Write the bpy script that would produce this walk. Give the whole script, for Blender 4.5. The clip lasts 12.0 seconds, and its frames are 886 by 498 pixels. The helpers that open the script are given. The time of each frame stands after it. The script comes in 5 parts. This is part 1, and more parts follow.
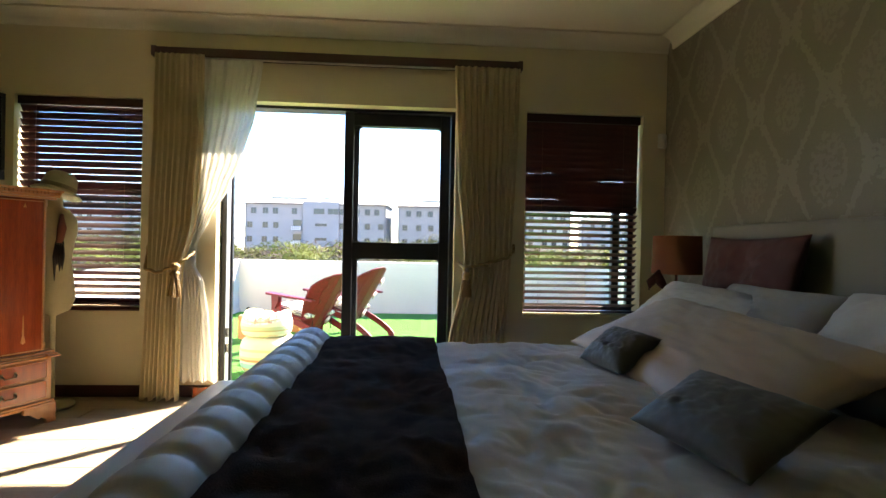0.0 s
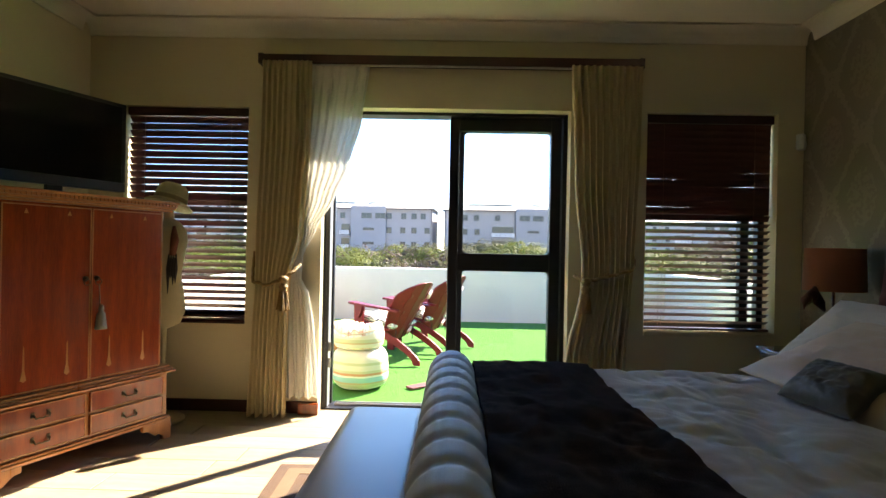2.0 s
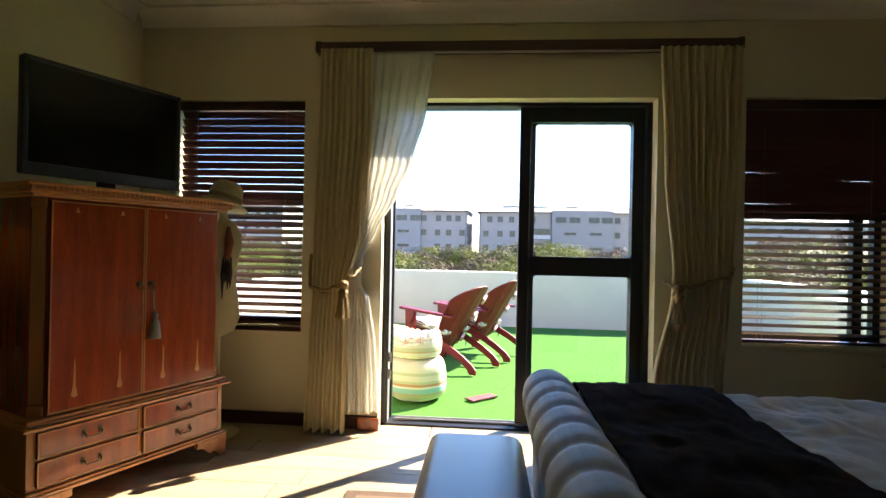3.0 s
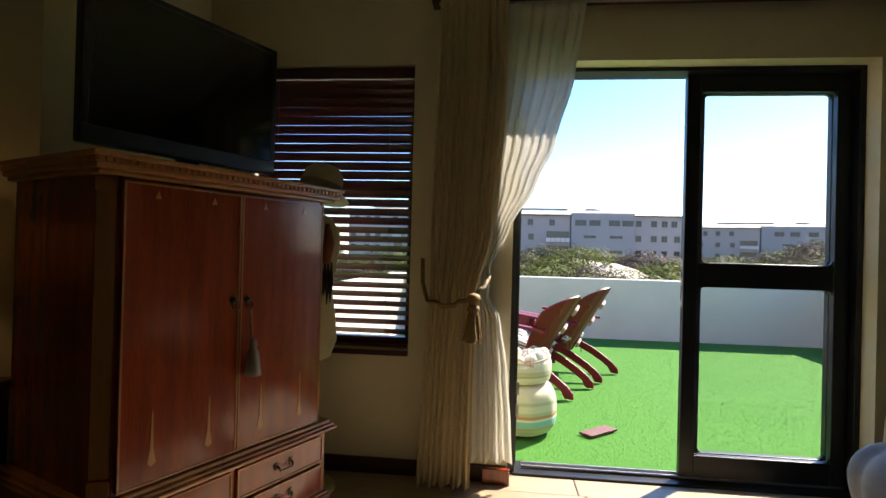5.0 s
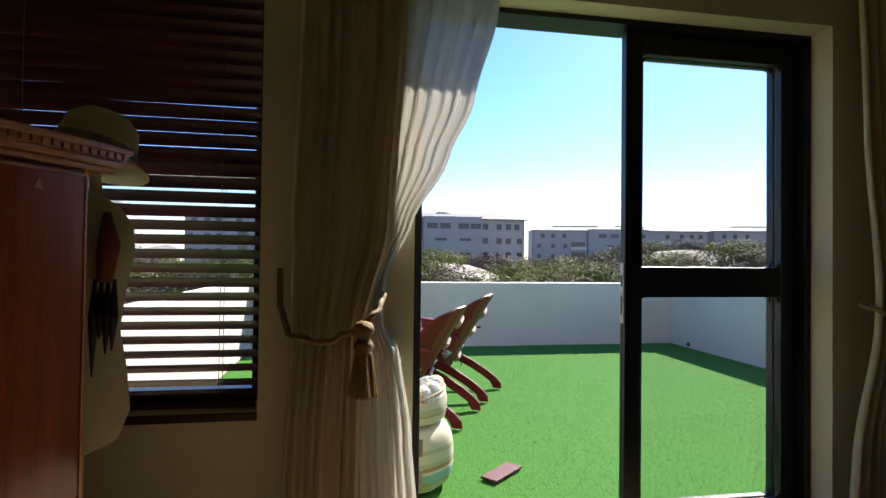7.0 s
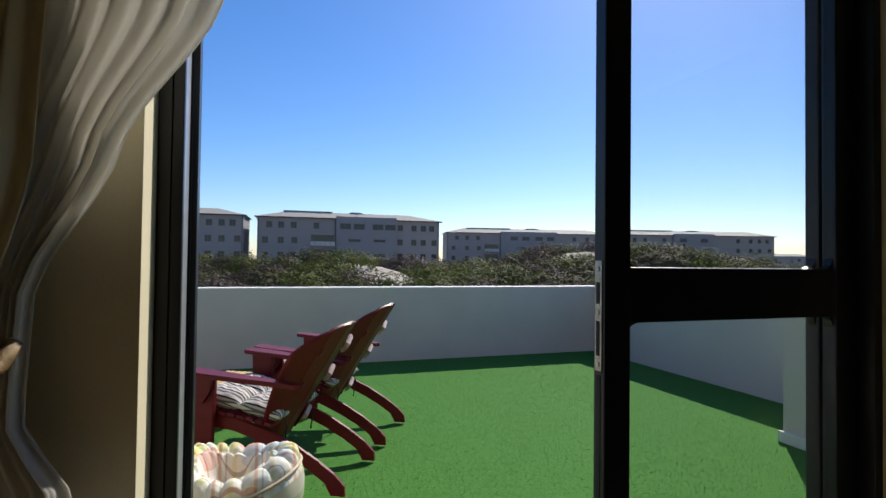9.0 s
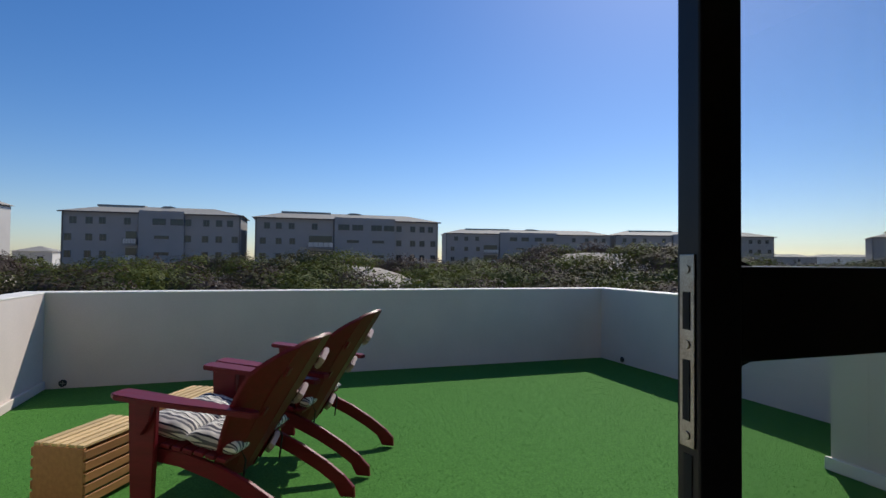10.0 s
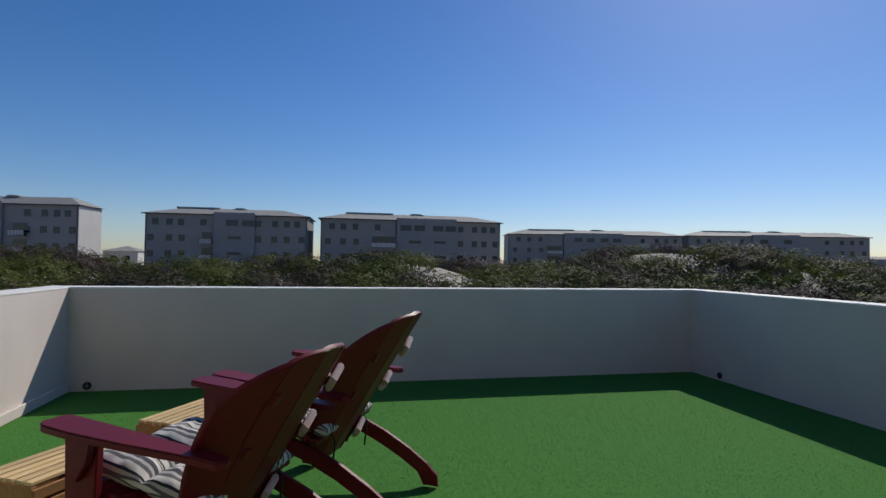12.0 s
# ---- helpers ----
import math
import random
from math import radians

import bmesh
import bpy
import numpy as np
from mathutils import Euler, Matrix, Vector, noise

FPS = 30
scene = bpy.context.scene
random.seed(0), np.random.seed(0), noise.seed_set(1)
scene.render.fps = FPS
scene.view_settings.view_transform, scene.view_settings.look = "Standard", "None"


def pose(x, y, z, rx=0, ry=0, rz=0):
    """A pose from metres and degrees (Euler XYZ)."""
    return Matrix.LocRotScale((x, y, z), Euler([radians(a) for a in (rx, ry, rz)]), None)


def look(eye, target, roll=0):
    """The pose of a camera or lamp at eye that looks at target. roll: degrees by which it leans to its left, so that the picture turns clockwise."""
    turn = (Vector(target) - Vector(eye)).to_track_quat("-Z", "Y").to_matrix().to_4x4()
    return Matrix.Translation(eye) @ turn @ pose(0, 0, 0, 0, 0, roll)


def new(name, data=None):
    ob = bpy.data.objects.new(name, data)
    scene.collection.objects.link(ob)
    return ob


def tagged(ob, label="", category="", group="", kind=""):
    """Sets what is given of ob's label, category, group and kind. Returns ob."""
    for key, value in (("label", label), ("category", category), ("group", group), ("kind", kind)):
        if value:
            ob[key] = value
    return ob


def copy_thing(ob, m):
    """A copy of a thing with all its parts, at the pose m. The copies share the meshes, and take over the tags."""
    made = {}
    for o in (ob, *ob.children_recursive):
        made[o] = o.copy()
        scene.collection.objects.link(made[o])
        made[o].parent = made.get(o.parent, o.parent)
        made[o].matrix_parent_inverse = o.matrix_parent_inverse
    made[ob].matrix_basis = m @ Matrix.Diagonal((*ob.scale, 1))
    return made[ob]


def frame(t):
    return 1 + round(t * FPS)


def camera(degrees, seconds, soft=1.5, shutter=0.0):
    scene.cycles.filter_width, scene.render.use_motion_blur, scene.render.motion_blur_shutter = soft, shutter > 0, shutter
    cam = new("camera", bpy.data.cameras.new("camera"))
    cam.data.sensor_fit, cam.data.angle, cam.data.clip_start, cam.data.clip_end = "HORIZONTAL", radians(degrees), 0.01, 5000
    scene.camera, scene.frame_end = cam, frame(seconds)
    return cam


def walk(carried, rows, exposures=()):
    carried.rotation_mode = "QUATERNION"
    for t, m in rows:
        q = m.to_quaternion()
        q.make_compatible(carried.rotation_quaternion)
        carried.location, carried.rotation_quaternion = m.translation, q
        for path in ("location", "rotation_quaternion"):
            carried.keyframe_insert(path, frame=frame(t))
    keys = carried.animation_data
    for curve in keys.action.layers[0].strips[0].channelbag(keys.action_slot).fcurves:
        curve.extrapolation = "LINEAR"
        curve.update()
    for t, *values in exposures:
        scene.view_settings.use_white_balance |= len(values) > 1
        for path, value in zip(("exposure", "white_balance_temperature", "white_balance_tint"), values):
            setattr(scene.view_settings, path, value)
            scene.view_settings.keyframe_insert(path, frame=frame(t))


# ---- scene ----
cam = camera(79.7, 12.0)
PATH = [
    (0, (0.285, -4.031, 1.152), (0.414, -2.035, 1.141), 1.2),
    (0.5, (0.18, -4.009, 1.151), (0.275, -2.011, 1.149), 1.2),
    (1, (0.006, -3.999, 1.183), (0.083, -2.0, 1.177), 1.2),
    (1.5, (-0.116, -3.936, 1.184), (-0.078, -1.937, 1.187), 1.1),
    (2, (-0.197, -3.794, 1.202), (-0.232, -1.794, 1.2), 1.2),
    (2.5, (-0.256, -3.639, 1.204), (-0.368, -1.642, 1.199), 1.2),
    (3, (-0.448, -3.486, 1.2), (-0.609, -1.493, 1.203), 1.2),
    (3.5, (-0.665, -3.329, 1.216), (-0.862, -1.338, 1.221), 1.2),
    (5.5, (-1.287, -2.586, 1.187), (-1.5, -0.597, 1.2), 1.5),
    (6, (-1.321, -2.357, 1.19), (-1.415, -0.36, 1.205), 1.4),
    (6.5, (-1.382, -2.152, 1.195), (-1.272, -0.155, 1.219), 1.2),
    (7, (-1.365, -1.926, 1.199), (-1.027, 0.045, 1.231), 0.7),
    (9, (-0.973, -0.879, 1.181), (-0.327, 1.013, 1.224), 0.7),
    (9.5, (-0.872, -0.62, 1.179), (-0.223, 1.271, 1.224), 0.6),
    (10, (-0.771, -0.394, 1.172), (-0.122, 1.497, 1.219), 0.6),
    (10.5, (-0.633, -0.165, 1.184), (-0.001, 1.732, 1.231), 0.6),
    (11, (-0.574, 0.049, 1.168), (0.004, 1.963, 1.215), 0.6),
    (11.5, (-0.527, 0.224, 1.151), (-0.019, 2.158, 1.197), 0.8),
    (12, (-0.489, 0.369, 1.11), (-0.065, 2.323, 1.158), 0.9),
]
EXPOSURE = [(0.0, 3.15, 7700, 12), (1.5, 2.85, 7650, 12), (3.0, 2.55, 7600, 12), (5.5, 1.5, 7200, 11), (7.0, 1.15, 6850, 11), (9.0, 0.15, 6700, 10), (9.5, -0.05, 6670, 10), (10.0, -0.3, 6630, 10), (10.5, -0.3, 6600, 10), (12.0, -0.6, 6500, 10)]
walk(cam, [(t, look(e, g, r)) for t, e, g, r in PATH], EXPOSURE)

# ---- world and sun ----
SUN = Vector((0.524, 0.538, 0.66)).normalized()          # towards the sun
world = bpy.data.worlds.new("sky")
scene.world = world
world.use_nodes = True
wn = world.node_tree
sky = wn.nodes.new("ShaderNodeTexSky")
sky.sky_type, sky.sun_disc = "NISHITA", False
sky.sun_elevation = math.asin(SUN.z)
sky.sun_rotation = math.atan2(SUN.x, SUN.y)
sky.air_density, sky.dust_density, sky.ozone_density, sky.altitude = 1.0, 0.3, 3.0, 0
sat = wn.nodes.new("ShaderNodeHueSaturation")
sat.inputs["Saturation"].default_value = 1.28
tint = wn.nodes.new("ShaderNodeMix")
tint.data_type, tint.blend_type = "RGBA", "MULTIPLY"
tint.inputs[0].default_value = 1.0
tint.inputs[7].default_value = (0.88, 0.93, 1.12, 1)
wn.links.new(sky.outputs[0], sat.inputs["Color"])
wn.links.new(sat.outputs[0], tint.inputs[6])
wn.links.new(tint.outputs[2], wn.nodes["Background"].inputs[0])
wn.nodes["Background"].inputs[1].default_value = 0.12
sun_data = bpy.data.lights.new("sun", "SUN")
sun_data.energy, sun_data.angle, sun_data.color = 5.0, radians(0.53), (1.0, 0.95, 0.87)
sun_lamp = new("sun", sun_data)
sun_lamp.matrix_world = look(SUN * 50, (0, 0, 0))


# ---- materials ----
def material(name, color, rough=0.6, metal=0.0, vary=0.12, scale=6.0, fine=60.0, bump=0.1, color2=None, spec=None, coat=0.0, sheen=0.0,
             island=0.0, object_random=0.0, stretch=(1, 1, 1), dist=0.01):
    """A surface whose colour wanders between two tones at two sizes, with fine relief."""
    m = bpy.data.materials.new(name)
    m.use_nodes = True
    n, l = m.node_tree.nodes, m.node_tree.links
    b = n["Principled BSDF"]
    c2 = color2 or tuple(c * (1 - vary * 2.2) for c in color)
    tc = n.new("ShaderNodeTexCoord")
    mp = n.new("ShaderNodeMapping")
    mp.inputs["Scale"].default_value = stretch
    l.new(tc.outputs["Object"], mp.inputs[0])
    big, small = n.new("ShaderNodeTexNoise"), n.new("ShaderNodeTexNoise")
    for tex, s, d in ((big, scale, 4), (small, fine, 3)):
        tex.inputs["Scale"].default_value, tex.inputs["Detail"].default_value = s, d
        l.new(mp.outputs[0], tex.inputs["Vector"])
    ma = n.new("ShaderNodeMath")
    ma.operation = "MULTIPLY_ADD"
    ma.inputs[1].default_value, ma.inputs[2].default_value = 0.4, 0.0
    l.new(small.outputs["Fac"], ma.inputs[0])
    mb = n.new("ShaderNodeMath")
    mb.operation = "MULTIPLY_ADD"
    mb.inputs[1].default_value = 0.6
    l.new(big.outputs["Fac"], mb.inputs[0])
    l.new(ma.outputs[0], mb.inputs[2])
    ramp = n.new("ShaderNodeValToRGB")
    ramp.color_ramp.elements[0].position, ramp.color_ramp.elements[1].position = 0.3, 0.7
    ramp.color_ramp.elements[0].color = (*c2, 1)
    ramp.color_ramp.elements[1].color = (*color, 1)
    l.new(mb.outputs[0], ramp.inputs[0])
    col = ramp.outputs[0]
    for amount, source in ((island, "geo"), (object_random, "obj")):
        if amount:
            src = n.new("ShaderNodeNewGeometry").outputs["Random Per Island"] if source == "geo" else n.new("ShaderNodeObjectInfo").outputs["Random"]
            hs = n.new("ShaderNodeHueSaturation")
            mr = n.new("ShaderNodeMapRange")
            mr.inputs["To Min"].default_value, mr.inputs["To Max"].default_value = 1 - amount, 1 + amount
            l.new(src, mr.inputs["Value"])
            l.new(mr.outputs[0], hs.inputs["Value"])
            l.new(col, hs.inputs["Color"])
            col = hs.outputs[0]
    l.new(col, b.inputs["Base Color"])
    rr = n.new("ShaderNodeMapRange")
    rr.inputs["To Min"].default_value, rr.inputs["To Max"].default_value = max(0.02, rough - 0.08), min(1, rough + 0.08)
    l.new(big.outputs["Fac"], rr.inputs["Value"])
    l.new(rr.outputs[0], b.inputs["Roughness"])
    b.inputs["Metallic"].default_value = metal
    if spec is not None:
        b.inputs["Specular IOR Level"].default_value = spec
    b.inputs["Coat Weight"].default_value, b.inputs["Coat Roughness"].default_value = coat, 0.12
    b.inputs["Sheen Weight"].default_value = sheen
    if bump:
        bp = n.new("ShaderNodeBump")
        bp.inputs["Strength"].default_value, bp.inputs["Distance"].default_value = bump, dist
        l.new(mb.outputs[0], bp.inputs["Height"])
        l.new(bp.outputs[0], b.inputs["Normal"])
    return m


def wood(name, dark, light, rough=0.35, grain=(1, 12, 12), scale=3.0, coat=0.0, object_random=0.0, bump=0.05):
    return material(name, light, rough, scale=scale, fine=scale * 9, color2=dark, stretch=grain, coat=coat, object_random=object_random, bump=bump, dist=0.003)


M = {}
M["wall"] = material("painted_plaster", (0.69, 0.61, 0.41), 0.75, vary=0.06, scale=2.0, fine=180, bump=0.06, dist=0.004)
M["ceiling"] = material("ceiling_paint", (0.80, 0.75, 0.61), 0.8, vary=0.04, scale=1.5, fine=120, bump=0.03)
M["outside"] = material("exterior_paint", (0.68, 0.59, 0.53), 0.8, vary=0.08, scale=1.6, fine=90, bump=0.12, dist=0.004)
# Paler than the walls, for sunlight on the parapet tops; also on one kerb.
M["cap"] = material("pale_parapet_paint", (0.80, 0.77, 0.70), 0.7, vary=0.06, scale=3, fine=90, bump=0.1, dist=0.004)
M["alu"] = material("black_aluminium", (0.012, 0.012, 0.015), 0.38, vary=0.2, scale=12, fine=300, bump=0.02, spec=0.4)
M["plank"] = wood("pale_laminate_plank", (0.25, 0.19, 0.12), (0.40, 0.32, 0.215), 0.42, (1, 10, 10), 2.2, object_random=0.07)
M["joint"] = material("plank_joint", (0.05, 0.04, 0.03), 0.9)
M["cherry"] = wood("cherry_veneer", (0.15, 0.020, 0.005), (0.33, 0.055, 0.011), 0.17, (9, 9, 0.8), 2.6, coat=0.5)
M["cherry_light"] = wood("golden_cherry", (0.33, 0.115, 0.028), (0.50, 0.20, 0.055), 0.3, (9, 9, 0.8), 2.6, coat=0.4)
M["mahogany"] = wood("dark_mahogany", (0.030, 0.008, 0.006), (0.06, 0.016, 0.011), 0.38, (1, 14, 14), 3)


# ---- builders ----
def mesh_of(name, bm, mat, smooth=False):
    me = bpy.data.meshes.new(name)
    bmesh.ops.recalc_face_normals(bm, faces=bm.faces)
    bm.to_mesh(me)
    bm.free()
    for mt in (mat if isinstance(mat, (list, tuple)) else [mat]):
        me.materials.append(mt)
    if smooth:
        for p in me.polygons:
            p.use_smooth = True
    return me


def part(name, bm, mat, parent=None, label="", smooth=False):
    ob = new(name, mesh_of(name, bm, mat, smooth))
    ob.parent = parent
    if label:
        ob["label"] = label
    return ob


def thing(name, label, category, m=None, group=""):
    ob = new(name)
    if m is not None:
        ob.matrix_world = m
    return tagged(ob, label, category, group)


def single(name, bm, mat, label, category, group="", kind="", smooth=False):
    return tagged(part(name, bm, mat, None, "", smooth), label, category, group, kind)


def box(bm, x0, x1, y0, y1, z0, z1, bevel=0.0, seg=2, m=None):
    g = bmesh.ops.create_cube(bm, size=1.0)
    vs = g["verts"]
    bmesh.ops.scale(bm, vec=(x1 - x0, y1 - y0, z1 - z0), verts=vs)
    bmesh.ops.translate(bm, vec=((x0 + x1) / 2, (y0 + y1) / 2, (z0 + z1) / 2), verts=vs)
    if bevel:
        es = list({e for v in vs for e in v.link_edges})
        r = bmesh.ops.bevel(bm, geom=es, offset=bevel, segments=seg, affect="EDGES", profile=0.5)
        vs = list({v for f in r["faces"] for v in f.verts} | {v for v in vs if v.is_valid})
    if m is not None:
        bmesh.ops.transform(bm, matrix=m, verts=vs)
    return vs


def boxes(*specs, bevel=0.0):
    bm = bmesh.new()
    for s in specs:
        box(bm, *s, bevel=bevel)
    return bm


def cyl(bm, p, q, r1, r2=None, seg=12, caps=True):
    p, q = Vector(p), Vector(q)
    d = q - p
    g = bmesh.ops.create_cone(bm, cap_ends=caps, segments=seg, radius1=r1, radius2=r1 if r2 is None else r2, depth=d.length)
    m = Matrix.Translation((p + q) / 2) @ d.to_track_quat("Z", "Y").to_matrix().to_4x4()
    bmesh.ops.transform(bm, matrix=m, verts=g["verts"])
    return g["verts"]


def lathe(bm, profile, seg=24, m=None):
    """profile: (radius, height) pairs from below."""
    rings = []
    for r, z in profile:
        rings.append([bm.verts.new((r * math.cos(a), r * math.sin(a), z)) for a in (2 * math.pi * i / seg for i in range(seg))])
    for a, b in zip(rings, rings[1:]):
        for i in range(seg):
            bm.faces.new((a[i], a[(i + 1) % seg], b[(i + 1) % seg], b[i]))
    bm.faces.new(rings[0][::-1])
    bm.faces.new(rings[-1])
    vs = [v for r in rings for v in r]
    if m is not None:
        bmesh.ops.transform(bm, matrix=m, verts=vs)
    return vs


def extrude_outline(bm, pts, thick, m=None, bevel=0.0):
    """pts in the local xz plane, thickness along y, centred."""
    a = [bm.verts.new((x, -thick / 2, z)) for x, z in pts]
    b = [bm.verts.new((x, thick / 2, z)) for x, z in pts]
    n = len(pts)
    fs = [bm.faces.new(a), bm.faces.new(b[::-1])]
    for i in range(n):
        bm.faces.new((a[i], b[i], b[(i + 1) % n], a[(i + 1) % n]))
    vs = a + b
    if bevel:
        es = list({e for f in fs for e in f.edges})
        bmesh.ops.recalc_face_normals(bm, faces=bm.faces)
        r = bmesh.ops.bevel(bm, geom=es, offset=bevel, segments=2, affect="EDGES")
        vs = list({v for f in r["faces"] for v in f.verts} | {v for v in vs if v.is_valid})
    if m is not None:
        bmesh.ops.transform(bm, matrix=m, verts=vs)
    return vs


def grid_sheet(bm, nu, nv, fn):
    rows = [[bm.verts.new(fn(i / nu, j / nv)) for i in range(nu + 1)] for j in range(nv + 1)]
    for j in range(nv):
        for i in range(nu):
            bm.faces.new((rows[j][i], rows[j][i + 1], rows[j + 1][i + 1], rows[j + 1][i]))
    return rows


def tube(bm, pts, r, seg=8):
    """A round cord through pts."""
    pts = [Vector(p) for p in pts]
    rings = []
    for i, p in enumerate(pts):
        d = (pts[min(i + 1, len(pts) - 1)] - pts[max(i - 1, 0)]).normalized()
        u = d.orthogonal().normalized() if abs(d.z) > 0.9 else d.cross(Vector((0, 0, 1))).normalized()
        w = d.cross(u)
        rad = r[i] if isinstance(r, (list, tuple)) else r
        rings.append([bm.verts.new(p + rad * (math.cos(a) * u + math.sin(a) * w)) for a in (2 * math.pi * k / seg for k in range(seg))])
    for a, b in zip(rings, rings[1:]):
        for k in range(seg):
            bm.faces.new((a[k], a[(k + 1) % seg], b[(k + 1) % seg], b[k]))
    bm.faces.new(rings[0][::-1])
    bm.faces.new(rings[-1])


# ---- the room's shell ----
XL, XR, YB, ZC, YC = -2.84, 2.27, -6.0, 2.80, -1.08        # left, right, back wall and ceiling
TW = 0.26                                        # thickness of the outer wall
DX0, DX1, DZ = -1.14, 0.63, 2.20                 # door opening
WL = (-2.58, -1.68, 0.66, 2.19)                  # left window: x0, x1, z0, z1
WR = (1.17, 2.09, 0.645, 2.20)
structure = "structure"
xs = [-3.95, WL[0], WL[1], DX0, DX1, WR[0], WR[1], XR + 0.2]
bm = boxes((xs[0], xs[1], 0, TW, -3.2, 3.1), (xs[1], xs[2], 0, TW, -3.2, WL[2]), (xs[1], xs[2], 0, TW, WL[3], 3.1), (xs[2], xs[3], 0, TW, -3.2, 3.1),
           (xs[3], xs[4], 0, TW, DZ, 3.1), (xs[3], xs[4], 0, TW, -3.2, -0.02), (xs[4], xs[5], 0, TW, -3.2, 3.1), (xs[5], xs[6], 0, TW, -3.2, WR[2]), (xs[5], xs[6], 0, TW, WR[3], 3.1), (xs[6], xs[7], 0, TW, -3.2, 3.1))
single("wall_north", bm, M["wall"], "cream plaster wall with door and windows", "wall", kind=structure)
XW = -3.75                                       # far wall of the recess beside the cabinet
single("wall_west_pier", boxes((XW - 0.2, XL, YC, 0, -3.2, 3.1)), M["wall"], "cream painted plaster wall", "wall", kind=structure)
single("wall_west", boxes((XW - 0.2, XW, YB, YC, -3.2, 3.1)), M["wall"], "cream painted plaster wall", "wall", kind=structure)
single("wall_south", boxes((XW - 0.2, XR + 0.2, YB - 0.2, YB, -3.2, 3.1)), M["wall"], "cream painted plaster wall", "wall", kind=structure)
M["wallpaper"] = material("damask_wallpaper", (0.205, 0.182, 0.132), 0.5, vary=0.1, scale=3, fine=150, bump=0.05, dist=0.003)
dn, dl = M["wallpaper"].node_tree.nodes, M["wallpaper"].node_tree.links
dtc, dsp = dn.new("ShaderNodeTexCoord"), dn.new("ShaderNodeSeparateXYZ")
dl.new(dtc.outputs["Object"], dsp.inputs[0])


def dmath(op, a, b=None):
    nd = dn.new("ShaderNodeMath")
    nd.operation = op
    for k, v in enumerate((a, b)):
        if v is None:
            continue
        if isinstance(v, (int, float)):
            nd.inputs[k].default_value = v
        else:
            dl.new(v, nd.inputs[k])
    return nd.outputs[0]


# ogee lattice with medallions inside it
du, dv_ = dmath("COSINE", dmath("MULTIPLY", dsp.outputs["Y"], 2 * math.pi / 0.54)), dmath("COSINE", dmath("MULTIPLY", dsp.outputs["Z"], 2 * math.pi / 0.78))
lat = dmath("ADD", du, dmath("MULTIPLY", dv_, 0.9))
dnz = dn.new("ShaderNodeTexNoise")
dnz.inputs["Scale"].default_value, dnz.inputs["Detail"].default_value = 38.0, 3
dl.new(dtc.outputs["Object"], dnz.inputs["Vector"])
lat = dmath("ADD", lat, dmath("MULTIPLY", dmath("SUBTRACT", dnz.outputs["Fac"], 0.5), 0.9))
line = dmath("LESS_THAN", dmath("ABSOLUTE", lat), 0.20)
med = dmath("MULTIPLY", dmath("GREATER_THAN", dmath("ABSOLUTE", lat), 1.15), dmath("GREATER_THAN", dnz.outputs["Fac"], 0.47))
figure = dmath("MAXIMUM", dmath("MULTIPLY", line, 0.42), dmath("MULTIPLY", med, 0.28))
db = dn["Principled BSDF"]
dmix = dn.new("ShaderNodeMix")
dmix.data_type = "RGBA"
old = db.inputs["Base Color"].links[0].from_socket
dl.new(figure, dmix.inputs[0])
dl.new(old, dmix.inputs[6])
dmix.inputs[7].default_value = (0.30, 0.28, 0.215, 1)
dl.new(dmix.outputs[2], db.inputs["Base Color"])
dl.new(dmath("SUBTRACT", 0.6, dmath("MULTIPLY", figure, 0.28)), db.inputs["Roughness"])
dl.new(dmath("MULTIPLY", figure, 0.35), db.inputs["Metallic"])
single("wall_east", boxes((XR, XR + 0.2, YB, 0, -3.2, 3.1)), M["wallpaper"], "wall papered in olive and silver damask", "wall", kind=structure)
single("ceiling", boxes((XW - 0.2, XR + 0.2, YB - 0.2, TW, ZC, ZC + 0.2)), M["ceiling"], "pale cream painted ceiling", "ceiling", kind=structure)
# ---- cornice and skirting ----
def cornice(name, p, q, inward):
    """A coved cornice along a wall from p to q."""
    p, q, n = Vector((*p, ZC)), Vector((*q, ZC)), Vector((*inward, 0))
    prof = [(0, 0), (0.10, 0), (0.10, -0.012)] + [(0.10 - 0.085 * math.sin(a), -0.1 + 0.085 * math.cos(a)) for a in (math.pi / 2 * k / 6 for k in range(7))] + [(0.012, -0.112), (0, -0.112)]
    bm = bmesh.new()
    rows = [[bm.verts.new(e + n * a + Vector((0, 0, b - 0.002))) for a, b in prof] for e in (p, q)]
    m = len(prof)
    for i in range(m):
        bm.faces.new((rows[0][i], rows[0][(i + 1) % m], rows[1][(i + 1) % m], rows[1][i]))
    bm.faces.new(rows[0])
    bm.faces.new(rows[1][::-1])
    single(name, bm, M["ceiling"], "moulded cream plaster ceiling cornice", "cornice", kind=structure)


cornice("trim_cornice_north", (XL, 0), (XR, 0), (0, -1))
cornice("trim_cornice_east", (XR, -0.101), (XR, YB), (-1, 0))
cornice("trim_cornice_west", (XL, -0.101), (XL, YC), (1, 0))
skirt = boxes((XL, DX0, -0.016, 0, 0, 0.085), (DX1, XR, -0.016, 0, 0, 0.085), bevel=0.004)
single("baseboard_north", skirt, M["mahogany"], "dark stained wooden skirting board", "skirting", kind=structure)
single("baseboard_block", boxes((DX0 - 0.13, DX0 + 0.012, -0.05, -0.018, 0, 0.08), bevel=0.004), M["cherry"], "reddish wooden skirting end block", "skirting", kind=structure)
single("baseboard_east", boxes((XR - 0.016, XR, YB, -0.018, 0, 0.085), bevel=0.004), M["mahogany"], "dark stained wooden skirting board", "skirting", kind=structure)

